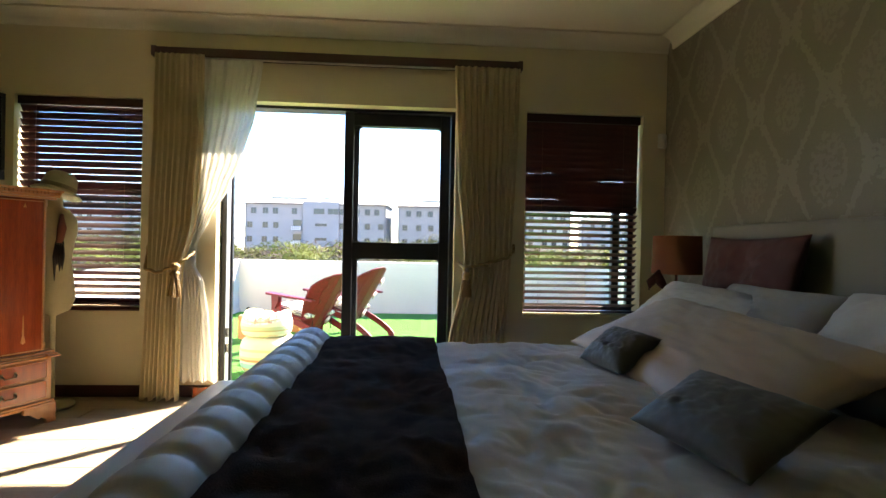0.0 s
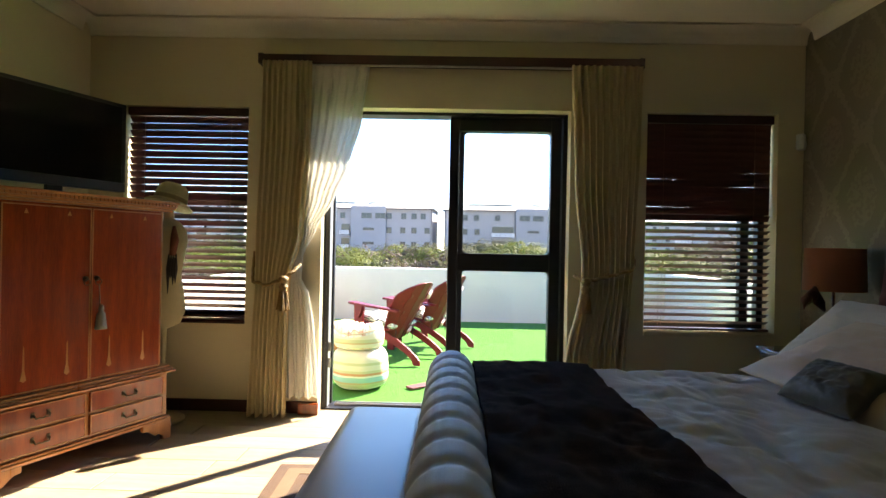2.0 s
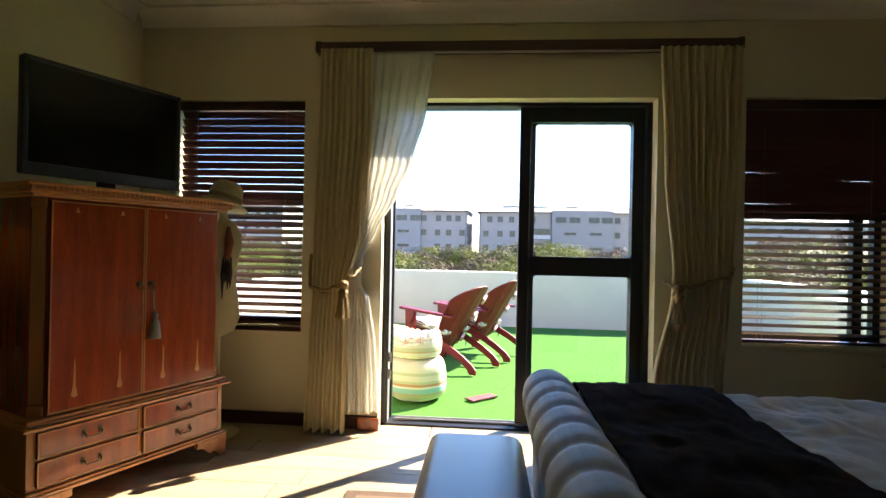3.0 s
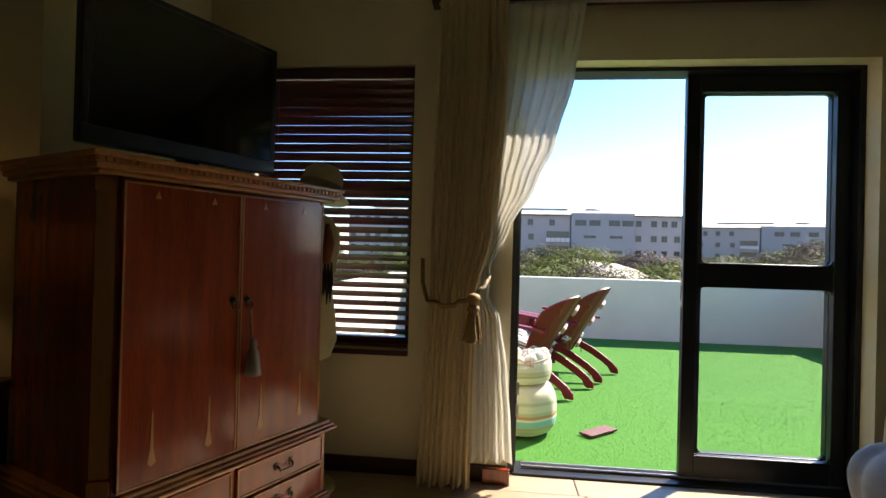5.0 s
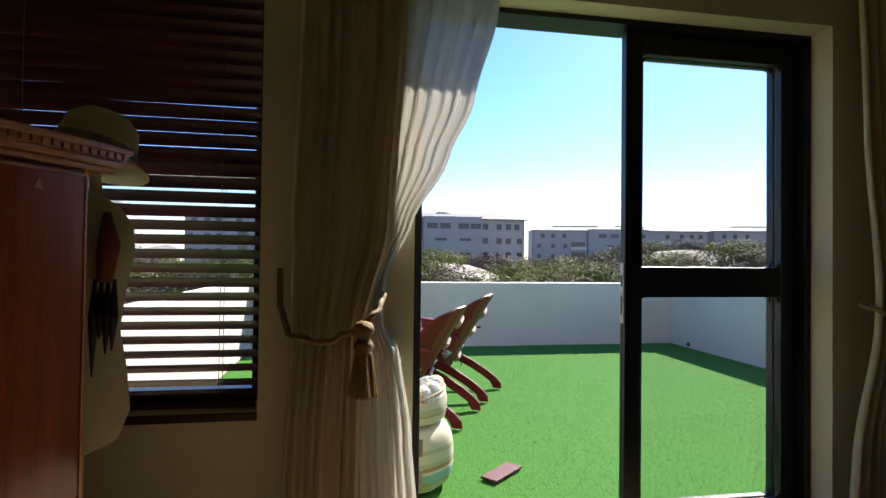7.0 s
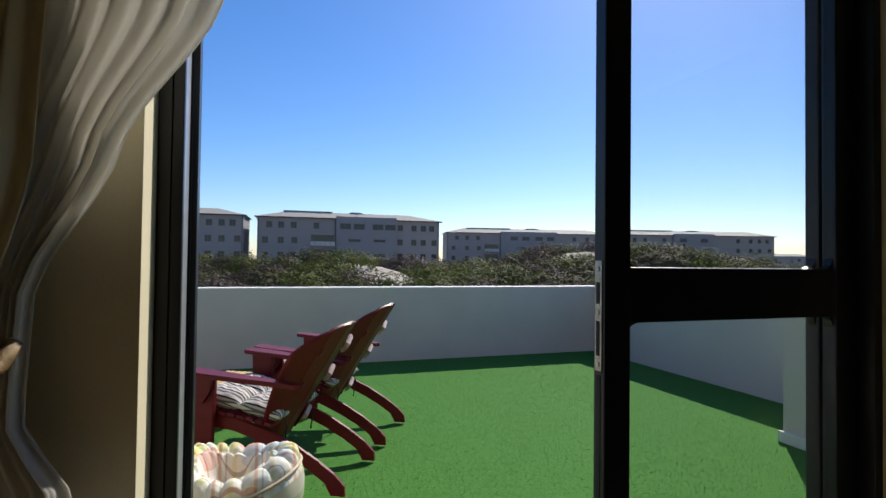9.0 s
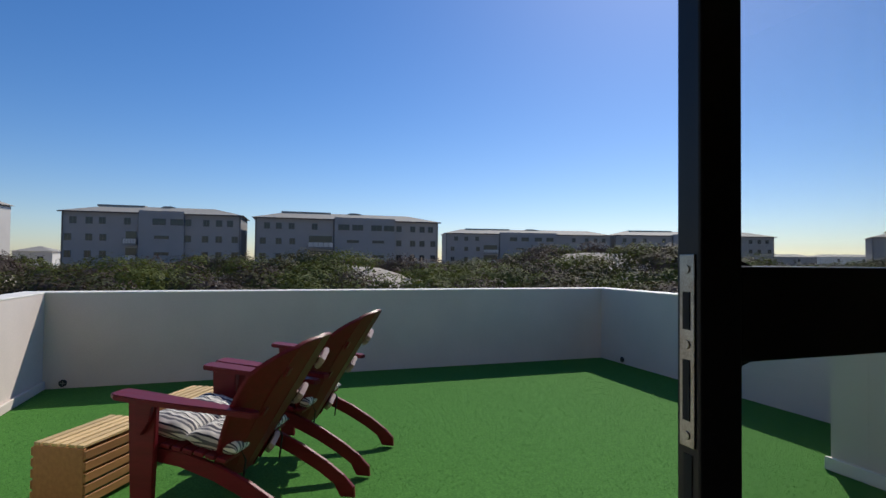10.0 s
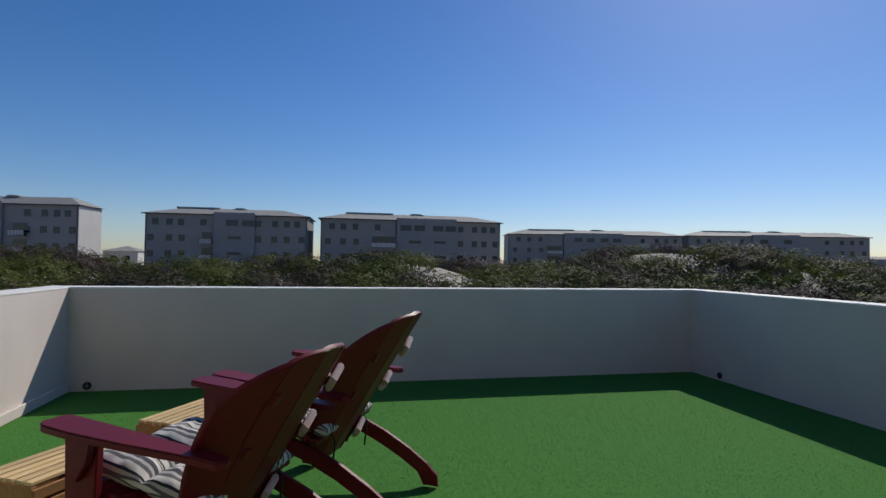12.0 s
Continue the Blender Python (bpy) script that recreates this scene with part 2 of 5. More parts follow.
# ---- sliding door ----
M["glass"] = bpy.data.materials.new("clear_glass")
M["glass"].use_nodes = True
gn = M["glass"].node_tree
for nd in list(gn.nodes):
    gn.nodes.remove(nd)
g_out, g_mix, g_t, g_g = (gn.nodes.new(k) for k in ("ShaderNodeOutputMaterial", "ShaderNodeMixShader", "ShaderNodeBsdfTransparent", "ShaderNodeBsdfGlossy"))
g_f = gn.nodes.new("ShaderNodeLayerWeight")
g_p, g_a = gn.nodes.new("ShaderNodeMath"), gn.nodes.new("ShaderNodeMath")
g_p.operation, g_a.operation = "POWER", "MULTIPLY_ADD"
g_p.inputs[1].default_value = 4.0
g_a.inputs[1].default_value, g_a.inputs[2].default_value = 0.4, 0.02
gn.links.new(g_f.outputs["Facing"], g_p.inputs[0])
gn.links.new(g_p.outputs[0], g_a.inputs[0])
g_t.inputs[0].default_value = (0.985, 0.99, 0.988, 1)
g_g.inputs["Roughness"].default_value = 0.02
gn.links.new(g_a.outputs[0], g_mix.inputs[0])
gn.links.new(g_t.outputs[0], g_mix.inputs[1])
gn.links.new(g_g.outputs[0], g_mix.inputs[2])
gn.links.new(g_mix.outputs[0], g_out.inputs[0])
M["steel"] = material("worn_zinc_plate", (0.5, 0.49, 0.45), 0.35, 1.0, scale=40, fine=400, color2=(0.2, 0.18, 0.15))
M["dark"] = material("dark_slot", (0.01, 0.01, 0.01), 0.7)
M["sill"] = material("brushed_sill", (0.62, 0.62, 0.63), 0.35, 0.7, scale=30, fine=300)


def pane_of(name, bm, parent):
    ob = part(name, bm, M["glass"], parent)
    ob.visible_shadow = False
    return ob


def sliding_panel(label, y0, y1, x0, x1, lock):
    """One framed leaf of the sliding door with two panes."""
    d = thing("sliding_door_panel", label, "door")
    z0, z1 = 0.03, DZ - 0.025
    sl, sr, rb, rt, m0, m1 = (0.072 if lock else 0.062), 0.075, 0.115, 0.095, 1.04, 1.17
    part("stile", boxes((x0, x0 + sl, y0, y1, z0, z1), bevel=0.004), M["alu"], d)
    part("stile", boxes((x1 - sr, x1, y0, y1, z0, z1), bevel=0.004), M["alu"], d)
    part("rail", boxes((x0 + sl, x1 - sr, y0 + 0.002, y1 - 0.002, z0, z0 + rb), bevel=0.003), M["alu"], d)
    part("rail", boxes((x0 + sl, x1 - sr, y0 + 0.002, y1 - 0.002, m0, m1), bevel=0.003), M["alu"], d)
    part("rail", boxes((x0 + sl, x1 - sr, y0 + 0.002, y1 - 0.002, z1 - rt, z1), bevel=0.003), M["alu"], d)
    ym = (y0 + y1) / 2
    for a, b in ((z0 + rb, m0), (m1, z1 - rt)):
        pane_of("pane", boxes((x0 + sl - 0.004, x1 - sr + 0.004, ym - 0.003, ym + 0.003, a - 0.004, b + 0.004)), d)
        for px, pz in ((x0 + sl, a), (x1 - sr, a), (x0 + sl, b), (x1 - sr, b)):
            sx, sz = (1 if px < 0 else -1), (1 if pz == a else -1)
            bm = bmesh.new()
            extrude_outline(bm, [(px, pz), (px + sx * 0.03, pz), (px + sx * 0.012, pz + sz * 0.006), (px + sx * 0.006, pz + sz * 0.012), (px, pz + sz * 0.03)], 0.02, Matrix.Translation((0, ym, 0)))
            part("corner_gasket", bm, M["alu"], d)
    if lock:
        pl = part("lock_plate", boxes((x0 - 0.003, x0, y0 + 0.008, y1 - 0.008, 0.93, 1.185), bevel=0.001), M["steel"], d, "worn zinc lock plate")
        for a, b in ((1.085, 1.135), (0.965, 1.045)):
            part("slot", boxes((x0 - 0.0042, x0 - 0.0028, ym - 0.006, ym + 0.006, a, b)), M["dark"], pl)
        for z in (0.945, 1.065, 1.165):
            bm = bmesh.new()
            cyl(bm, (x0 - 0.005, ym, z), (x0 - 0.002, ym, z), 0.006, seg=10)
            part("screw", bm, M["steel"], pl)
        part("edge_groove", boxes((x0 - 0.0015, x0, y0 + 0.014, y1 - 0.014, 0.2, 0.92)), M["dark"], d)
    return d


sliding_panel("open black aluminium sliding door leaf with lock", 0.15, 0.192, -0.230, 0.595, True)
sliding_panel("fixed black aluminium glazed door leaf", 0.200, 0.242, -0.182, 0.597, False)
df = tagged(new("door_1"), "black aluminium sliding door frame with tracks", "door frame", kind=structure)
for i, (a, b, c, d) in enumerate(((DX0, DX0 + 0.022, 0.105, 0.245), (DX0 + 0.022, DX0 + 0.040, 0.105, 0.122), (DX0 + 0.022, DX0 + 0.036, 0.122, 0.215), (DX0 + 0.022, DX0 + 0.040, 0.215, 0.222), (DX0 + 0.022, DX0 + 0.050, 0.222, 0.262))):
    part("jamb", boxes((a, b, c, d, 0.0, DZ), bevel=0.002), M["sill"] if i == 2 else M["alu"], df)
part("jamb", boxes((DX1 - 0.03, DX1, 0.105, 0.245, 0, DZ), bevel=0.002), M["alu"], df)
part("head", boxes((DX0 + 0.028, DX1 - 0.03, 0.105, 0.245, DZ - 0.022, DZ), bevel=0.002), M["alu"], df)
part("sill", boxes((DX0 + 0.028, DX1 - 0.03, 0.09, 0.27, -0.02, 0.012), bevel=0.002), M["alu"], df)
for y in (0.17, 0.221):
    part("track", boxes((DX0 + 0.08, DX1 - 0.03, y - 0.003, y + 0.003, 0.012, 0.028)), M["sill"], df)
for z in (0.30, 0.42):
    part("keeper", boxes((DX0 + 0.034, DX0 + 0.042, 0.135, 0.165, z, z + 0.07), (DX0 + 0.042, DX0 + 0.059, 0.135, 0.141, z, z + 0.07), bevel=0.0015), M["steel"], df, "zinc strike plate")


# ---- windows and blinds ----
def window(name, w, mullion, label):
    x0, x1, z0, z1 = w
    win = tagged(new(name), label, "window", kind=structure)
    y0, y1, t = 0.15, 0.20, 0.045
    part("window_frame", boxes((x0, x0 + t, y0, y1, z0, z1), (x1 - t, x1, y0, y1, z0, z1), (x0 + t, x1 - t, y0, y1, z0, z0 + t), (x0 + t, x1 - t, y0, y1, z1 - t, z1)), M["alu"], win)
    zt = z0 + 0.86
    part("transom", boxes((x0 + t, x1 - t, y0 + 0.003, y1 - 0.003, zt - 0.03, zt + 0.03)), M["alu"], win)
    for a, b in ((z0 + t, zt - 0.03), (zt + 0.03, z1 - t)):
        pane_of("pane", boxes((x0 + t - 0.003, x1 - t + 0.003, 0.172, 0.178, a - 0.003, b + 0.003)), win)
    if mullion:
        part("mullion", boxes((mullion - 0.03, mullion + 0.03, y0 + 0.002, y1 - 0.002, z0 + t, zt - 0.03)), M["alu"], win)
    part("window_sill", boxes((x0, x1, -0.012, 0.15, z0 - 0.03, z0 - 0.002), bevel=0.004), M["mahogany"] if name == "window_1" else M["wall"], win)


window("window_1", WL, 0, "black aluminium window with transom")
window("window_2", WR, WR[1] - 0.14, "black aluminium window with transom")
M["slat"] = wood("cherry_stained_slat", (0.05, 0.014, 0.011), (0.11, 0.032, 0.024), 0.32, (1, 10, 10), 4, object_random=0.12)
M["cord"] = material("blind_cord", (0.25, 0.12, 0.09), 0.8)
M["cord_light"] = material("pale_cord", (0.6, 0.55, 0.45), 0.8)


def venetian(label, w, tilts, y):
    """A wooden venetian blind; tilts: the slats' angle as a function of height."""
    x0, x1, z0, z1 = w
    b = thing("venetian_blind", label, "window blind", Matrix.Translation(((x0 + x1) / 2, y, 0)))
    hw = (x1 - x0) / 2 - 0.012
    part("headrail", boxes((-hw - 0.006, hw + 0.006, -0.035, 0.03, z1 - 0.065, z1 - 0.004), bevel=0.005), M["mahogany"], b, "dark wooden headrail with valance")
    bm = bmesh.new()
    grid_sheet(bm, 1, 6, lambda u, v: ((u - 0.5) * 2 * hw, (v - 0.5) * 0.05, 0.0022 * math.cos((v - 0.5) * math.pi)))
    bot = grid_sheet(bm, 1, 6, lambda u, v: ((u - 0.5) * 2 * hw, (v - 0.5) * 0.05, 0.0022 * math.cos((v - 0.5) * math.pi) - 0.003))
    slat = mesh_of("slat", bm, M["slat"])
    n = int((z1 - z0 - 0.115) / 0.05) + 1
    for i in range(n):
        z = z1 - 0.088 - i * 0.05
        s = new("slat", slat)
        s.parent = b
        s.matrix_local = pose(0, 0, z, tilts(z) + random.uniform(-1.5, 1.5), random.uniform(-0.15, 0.15), 0)
    part("bottom_rail", boxes((-hw, hw, -0.024, 0.024, z0 + 0.006, z0 + 0.024), bevel=0.004), M["slat"], b)
    for x in (-hw * 0.72, hw * 0.72):
        for yy in (-0.029, 0.029):
            bm = bmesh.new()
            cyl(bm, (x, yy, z0 + 0.02), (x, yy, z1 - 0.06), 0.0013, seg=5)
            part("ladder_cord", bm, M["cord"], b)
    return b


venetian("dark cherry wooden venetian blind, slats tilted open", WL, lambda z: -56 if z > 1.52 else (-46 if z > 1.33 else -38), 0.058)
br = venetian("dark cherry wooden venetian blind, upper slats closed", WR, lambda z: -79 if z > 1.50 else (-55 if z > 1.42 else -30), 0.07)
bm = bmesh.new()
cyl(bm, (-0.47, -0.05, 0.55), (-0.47, -0.05, 1.75), 0.004, seg=6)
part("tilt_wand", bm, M["cord_light"], br, "pale tilt wand")


# ---- curtains ----
def cloth_material(name, color, translucent, see=0.0, rough=0.9, weave=500):
    m = material(name, color, rough, vary=0.05, scale=5, fine=weave, bump=0.12, dist=0.002, sheen=0.2)
    n, l = m.node_tree.nodes, m.node_tree.links
    out = n["Material Output"]
    tr = n.new("ShaderNodeBsdfTranslucent")
    tr.inputs[0].default_value = (*color, 1)
    mix = n.new("ShaderNodeMixShader")
    mix.inputs[0].default_value = translucent
    l.new(n["Principled BSDF"].outputs[0], mix.inputs[1])
    l.new(tr.outputs[0], mix.inputs[2])
    last = mix
    if see:
        tp = n.new("ShaderNodeBsdfTransparent")
        m2 = n.new("ShaderNodeMixShader")
        m2.inputs[0].default_value = see
        l.new(mix.outputs[0], m2.inputs[1])
        l.new(tp.outputs[0], m2.inputs[2])
        last = m2
    l.new(last.outputs[0], out.inputs[0])
    return m


M["drape"] = cloth_material("cream_drape_cloth", (0.68, 0.56, 0.35), 0.32)
M["sheer"] = cloth_material("white_voile", (0.86, 0.84, 0.78), 0.34, 0.16)
M["gold"] = material("gold_cord", (0.30, 0.19, 0.06), 0.55, scale=60, fine=600, color2=(0.16, 0.09, 0.03), bump=0.5)


def lerp_table(tab, z):
    for (z0, a), (z1, b) in zip(tab, tab[1:]):
        if z <= z1:
            k = max(0, (z - z0) / (z1 - z0))
            k = k * k * (3 - 2 * k) * 0.6 + k * 0.4
            return a + (b - a) * k
    return tab[-1][1]


def curtain(parent, name, left, right, zb, zt, y, folds, depth, mat, label, seed):
    rnd = random.Random(seed)
    ph = [rnd.uniform(-0.5, 0.5) for _ in range(folds + 2)]

    def fn(u, v):
        z = zb + (zt - zb) * v
        a, b = lerp_table(left, z), lerp_table(right, z)
        k = u * folds
        wob = ph[int(k)] * (1 - k % 1) + ph[int(k) + 1] * (k % 1)
        s = math.sin(2 * math.pi * k + wob * 1.6 + 0.25 * math.sin(z * 1.7 + seed))
        top = 1 - 0.55 * max(0, min(1, (z - zt + 0.25) / 0.25))
        s = s + 0.25 * math.sin(4 * math.pi * k + 0.4 * z + seed)
        hem = 0.012 * math.sin(2 * math.pi * k * 0.5 + seed) * (1 - v) ** 6
        return (a + (b - a) * (u + 0.004 * math.sin(9 * v + k)), y - depth * (0.6 + 0.5 * wob) * s * top, z + hem)
    bm = bmesh.new()
    grid_sheet(bm, folds * 12, 56, fn)
    ob = part(name, bm, mat, parent, label, smooth=True)
    sol = ob.modifiers.new("thickness", "SOLIDIFY")
    sol.thickness = 0.0025
    return ob


def tieback(parent, path, knot):
    bm = bmesh.new()
    pts = []
    for i in range(len(path) - 1):
        a, b = Vector(path[i]), Vector(path[i + 1])
        for k in range(8):
            pts.append(a.lerp(b, k / 8))
    pts.append(Vector(path[-1]))
    tube(bm, [p + Vector((0, 0.004 * math.sin(i * 1.3), 0.004 * math.cos(i * 1.3))) for i, p in enumerate(pts)], 0.011, 8)
    part("tieback_cord", bm, M["gold"], parent, "twisted gold tieback cord", smooth=True)
    bm = bmesh.new()
    x, y, z = knot
    lathe(bm, [(0.008, z + 0.022), (0.027, z + 0.014), (0.034, z - 0.004), (0.024, z - 0.026), (0.018, z - 0.032), (0.029, z - 0.044), (0.032, z - 0.058), (0.022, z - 0.074), (0.028, z - 0.085)], 16, Matrix.Translation((x, y, 0)))
    t = part("tassel_head", bm, M["gold"], parent, "", True)
    bm = bmesh.new()
    rnd = random.Random(int(x * 100))
    for i in range(70):
        a, r = rnd.uniform(0, 2 * math.pi), rnd.uniform(0.005, 0.026)
        sp = rnd.uniform(1.4, 2.1)
        p = Vector((x + r * math.cos(a), y + r * math.sin(a), z - 0.078))
        q = Vector((x + sp * r * math.cos(a), y + sp * r * math.sin(a), z - 0.21 + rnd.uniform(-0.01, 0.01)))
        tube(bm, [p, p.lerp(q, 0.5) + Vector((0.002, 0, 0)), q], 0.003, 5)
    part("tassel_fringe", bm, M["gold"], t)


cl = thing("curtain", "cream pleated curtain with voile, tied back with gold tassel", "curtain", group="curtains at the door")
curtain(cl, "drape", [(0, -1.60), (0.6, -1.575), (0.95, -1.555), (1.3, -1.56), (2.0, -1.54), (2.48, -1.535)], [(0, -1.33), (0.6, -1.325), (0.95, -1.315), (1.3, -1.23), (2.0, -1.19), (2.48, -1.19)], 0.02, 2.478, -0.15, 9, 0.035, M["drape"], "cream pleated drape", 3)
curtain(cl, "sheer", [(0, -1.36), (0.6, -1.36), (0.95, -1.34), (1.5, -1.28), (2.48, -1.22)], [(0, -1.11), (0.3, -1.13), (0.6, -1.155), (0.86, -1.195), (0.97, -1.255), (1.13, -1.248), (1.32, -1.157), (1.55, -1.03), (1.76, -0.94), (2.1, -0.852), (2.48, -0.80)], 0.13, 2.47, -0.075, 7, 0.018, M["sheer"], "white translucent voile", 8)
tieback(cl, [(-1.61, -0.02, 1.15), (-1.60, -0.07, 1.03), (-1.56, -0.18, 0.95), (-1.45, -0.23, 0.925), (-1.36, -0.235, 0.965), (-1.28, -0.19, 1.02), (-1.255, -0.10, 1.07)], (-1.325, -0.25, 0.975))
cr = thing("curtain", "cream pleated curtain tied back with gold cord", "curtain", group="curtains at the door")
curtain(cr, "drape", [(0, 0.55), (0.45, 0.59), (0.95, 0.69), (1.1, 0.695), (1.7, 0.635), (2.48, 0.60)], [(0, 1.0), (0.5, 1.01), (0.95, 1.035), (1.1, 1.045), (2.0, 1.08), (2.48, 1.085)], 0.02, 2.478, -0.13, 10, 0.032, M["drape"], "cream pleated drape", 5)
tieback(cr, [(1.085, -0.02, 1.17), (1.075, -0.08, 1.12), (1.02, -0.18, 1.08), (0.88, -0.21, 1.04), (0.76, -0.21, 1.01), (0.69, -0.19, 1.0), (0.655, -0.10, 1.03)], (0.705, -0.215, 1.0))
pel = thing("curtain_rail", "dark mahogany wooden curtain pelmet board", "curtain rail")
part("board", boxes((-1.585, 1.11, -0.09, -0.002, 2.482, 2.545), bevel=0.005), M["mahogany"], pel)
part("glider_track", boxes((-1.55, 1.08, -0.075, -0.055, 2.474, 2.482)), M["sill"], pel)
for x in (-1.57, 1.095):
    part("end_cap", boxes((x - 0.017, x + 0.017, -0.096, -0.001, 2.478, 2.549), bevel=0.004), M["mahogany"], pel)


# ---- linen press with drawers ----
cabm = Matrix(((-0.4067, 0.9135, 0, -1.935), (-0.9135, -0.4067, 0, -0.545), (0, 0, 1.012, 0), (0, 0, 0, 1)))
CW, CD = 0.965, 0.56
M["brass"] = material("antique_brass", (0.10, 0.07, 0.035), 0.4, 0.9, scale=60, fine=500)
M["inlay"] = wood("satinwood_inlay", (0.42, 0.17, 0.05), (0.55, 0.25, 0.08), 0.25, (9, 9, 1), 3, coat=0.4)


def bail_handle(parent, x, y, z):
    bm = bmesh.new()
    tube(bm, [(x - 0.036, y + 0.003, z), (x - 0.036, y + 0.016, z - 0.002), (x - 0.03, y + 0.018, z - 0.018), (x - 0.012, y + 0.018, z - 0.014), (x, y + 0.018, z - 0.02), (x + 0.012, y + 0.018, z - 0.014), (x + 0.03, y + 0.018, z - 0.018), (x + 0.036, y + 0.016, z - 0.002), (x + 0.036, y + 0.003, z)], 0.0036, 6)
    part("handle", bm, M["brass"], parent, "antique brass bail handle", True)
    for dx in (-0.0365, 0.0365):
        part("handle_plate", boxes((x + dx - 0.0085, x + dx + 0.0085, y, y + 0.004, z - 0.014, z + 0.014), bevel=0.0015), M["brass"], parent)


def cabinet():
    c = thing("cabinet", "polished cherry wood cabinet with two doors and four drawers", "cabinet", cabm)
    # lower carcass
    part("base", boxes((0.0, CW, -CD, -0.012, 0.10, 0.40), bevel=0.003), M["cherry_light"], c)
    for x0, x1, sgn in ((-0.015, 0.17, 1), (CW - 0.155, CW + 0.015, -1)):
        bm = bmesh.new()
        s = [(0, 0), (0.05, 0), (0.06, 0.03), (0.085, 0.045), (0.10, 0.035), (0.12, 0.05), (0.15, 0.075), (0.185, 0.08), (0.185, 0.115), (0, 0.115)]
        pts = [((x0 + a) if sgn > 0 else (x1 - a), b) for a, b in s]
        extrude_outline(bm, pts if sgn > 0 else pts[::-1], 0.03, Matrix.Translation((0, 0.0, 0)), 0.003)
        part("bracket_foot", bm, M["cherry_light"], c)
        xs_ = x0 if sgn > 0 else x1 - 0.03
        part("bracket_foot", boxes((xs_, xs_ + 0.03, -CD, -CD + 0.12, 0, 0.115), bevel=0.003), M["cherry_light"], c)
    part("plinth_moulding", boxes((-0.015, CW + 0.015, -CD, 0.015, 0.115, 0.128), (-0.008, CW + 0.008, -CD, 0.008, 0.128, 0.14), bevel=0.004), M["cherry_light"], c)
    # drawers
    for i in range(2):
        for j in range(2):
            x0, x1 = (0.035, CW / 2 - 0.012) if i == 0 else (CW / 2 + 0.012, CW - 0.035)
            z0 = 0.155 + 0.122 * j
            d = part("drawer", boxes((x0, x1, -0.02, 0.004, z0, z0 + 0.108), bevel=0.004), M["cherry"], c)
            part("bead", boxes((x0, x1, 0.004, 0.008, z0, z0 + 0.006), (x0, x1, 0.004, 0.008, z0 + 0.102, z0 + 0.108), (x0, x0 + 0.006, 0.004, 0.008, z0 + 0.006, z0 + 0.102), (x1 - 0.006, x1, 0.004, 0.008, z0 + 0.006, z0 + 0.102)), M["cherry_light"], d)
            bail_handle(d, (x0 + x1) / 2, 0.005, z0 + 0.06)
    part("waist_moulding", boxes((-0.03, CW + 0.03, -CD, 0.03, 0.402, 0.416), (-0.02, CW + 0.02, -CD, 0.02, 0.416, 0.428), (-0.008, CW + 0.008, -CD, 0.008, 0.428, 0.444), bevel=0.005), M["cherry_light"], c)
    # upper carcass with canted corners
    bm = bmesh.new()
    ux0, ux1 = 0.02, CW - 0.02
    outline = [(ux0, -CD + 0.01), (ux0, -0.06), (ux0 + 0.045, -0.014), (ux1 - 0.045, -0.014), (ux1, -0.06), (ux1, -CD + 0.01)]
    a = [bm.verts.new((x, y, 0.444)) for x, y in outline]
    b = [bm.verts.new((x, y, 1.372)) for x, y in outline]
    bm.faces.new(a[::-1])
    bm.faces.new(b)
    for i in range(6):
        bm.faces.new((a[i], a[(i + 1) % 6], b[(i + 1) % 6], b[i]))
    part("carcass", bm, M["cherry"], c)
    for x, s in ((ux0 + 0.022, -1), (ux1 - 0.022, 1)):
        cm = Matrix.Translation((x, -0.037, 0)) @ Matrix.Rotation(-s * radians(45), 4, "Z")
        bm = bmesh.new()
        box(bm, -0.026, 0.026, -0.004, 0.006, 0.50, 1.33, 0.003, m=cm)
        part("corner_panel", bm, M["cherry_light"], c, "carved golden corner panel")
        for z in (0.445, 1.325):
            bm = bmesh.new()
            box(bm, -0.03, 0.03, -0.004, 0.012, z, z + 0.05, 0.008, m=cm)
            part("corner_block", bm, M["cherry_light"], c)
    xm = CW / 2
    for x0, x1, hx in ((0.068, xm - 0.002, xm - 0.03), (xm + 0.002, CW - 0.068, xm + 0.03)):
        d = part("door", boxes((x0, x1, -0.014, 0.006, 0.455, 1.36), bevel=0.004), M["cherry"], c)
        part("bead", boxes((x0, x1, 0.006, 0.009, 0.455, 0.461), (x0, x1, 0.006, 0.009, 1.354, 1.36), (x0, x0 + 0.006, 0.006, 0.009, 0.461, 1.354), (x1 - 0.006, x1, 0.006, 0.009, 0.461, 1.354)), M["cherry_light"], d)
        for k in (0.27, 0.75):
            ix = x0 + (x1 - x0) * k
            bm = bmesh.new()
            extrude_outline(bm, [(ix - 0.014, 0.515), (ix, 0.505), (ix + 0.014, 0.515), (ix + 0.005, 0.56), (ix + 0.003, 0.66), (ix, 0.68), (ix - 0.003, 0.66), (ix - 0.005, 0.56)], 0.002, Matrix.Translation((0, 0.0068, 0)))
            part("inlay", bm, M["inlay"], d, "pale satinwood inlay")
            bm = bmesh.new()
            extrude_outline(bm, [(ix - 0.010, 1.315), (ix + 0.010, 1.315), (ix, 1.34)], 0.002, Matrix.Translation((0, 0.0068, 0)))
            part("inlay", bm, M["inlay"], d)
        bm = bmesh.new()
        lathe(bm, [(0.014, 0), (0.015, 0.004), (0.008, 0.008), (0.006, 0.014), (0.009, 0.018)], 14, Matrix.Translation((hx, 0.006, 0.99)) @ Matrix.Rotation(radians(-90), 4, "X"))
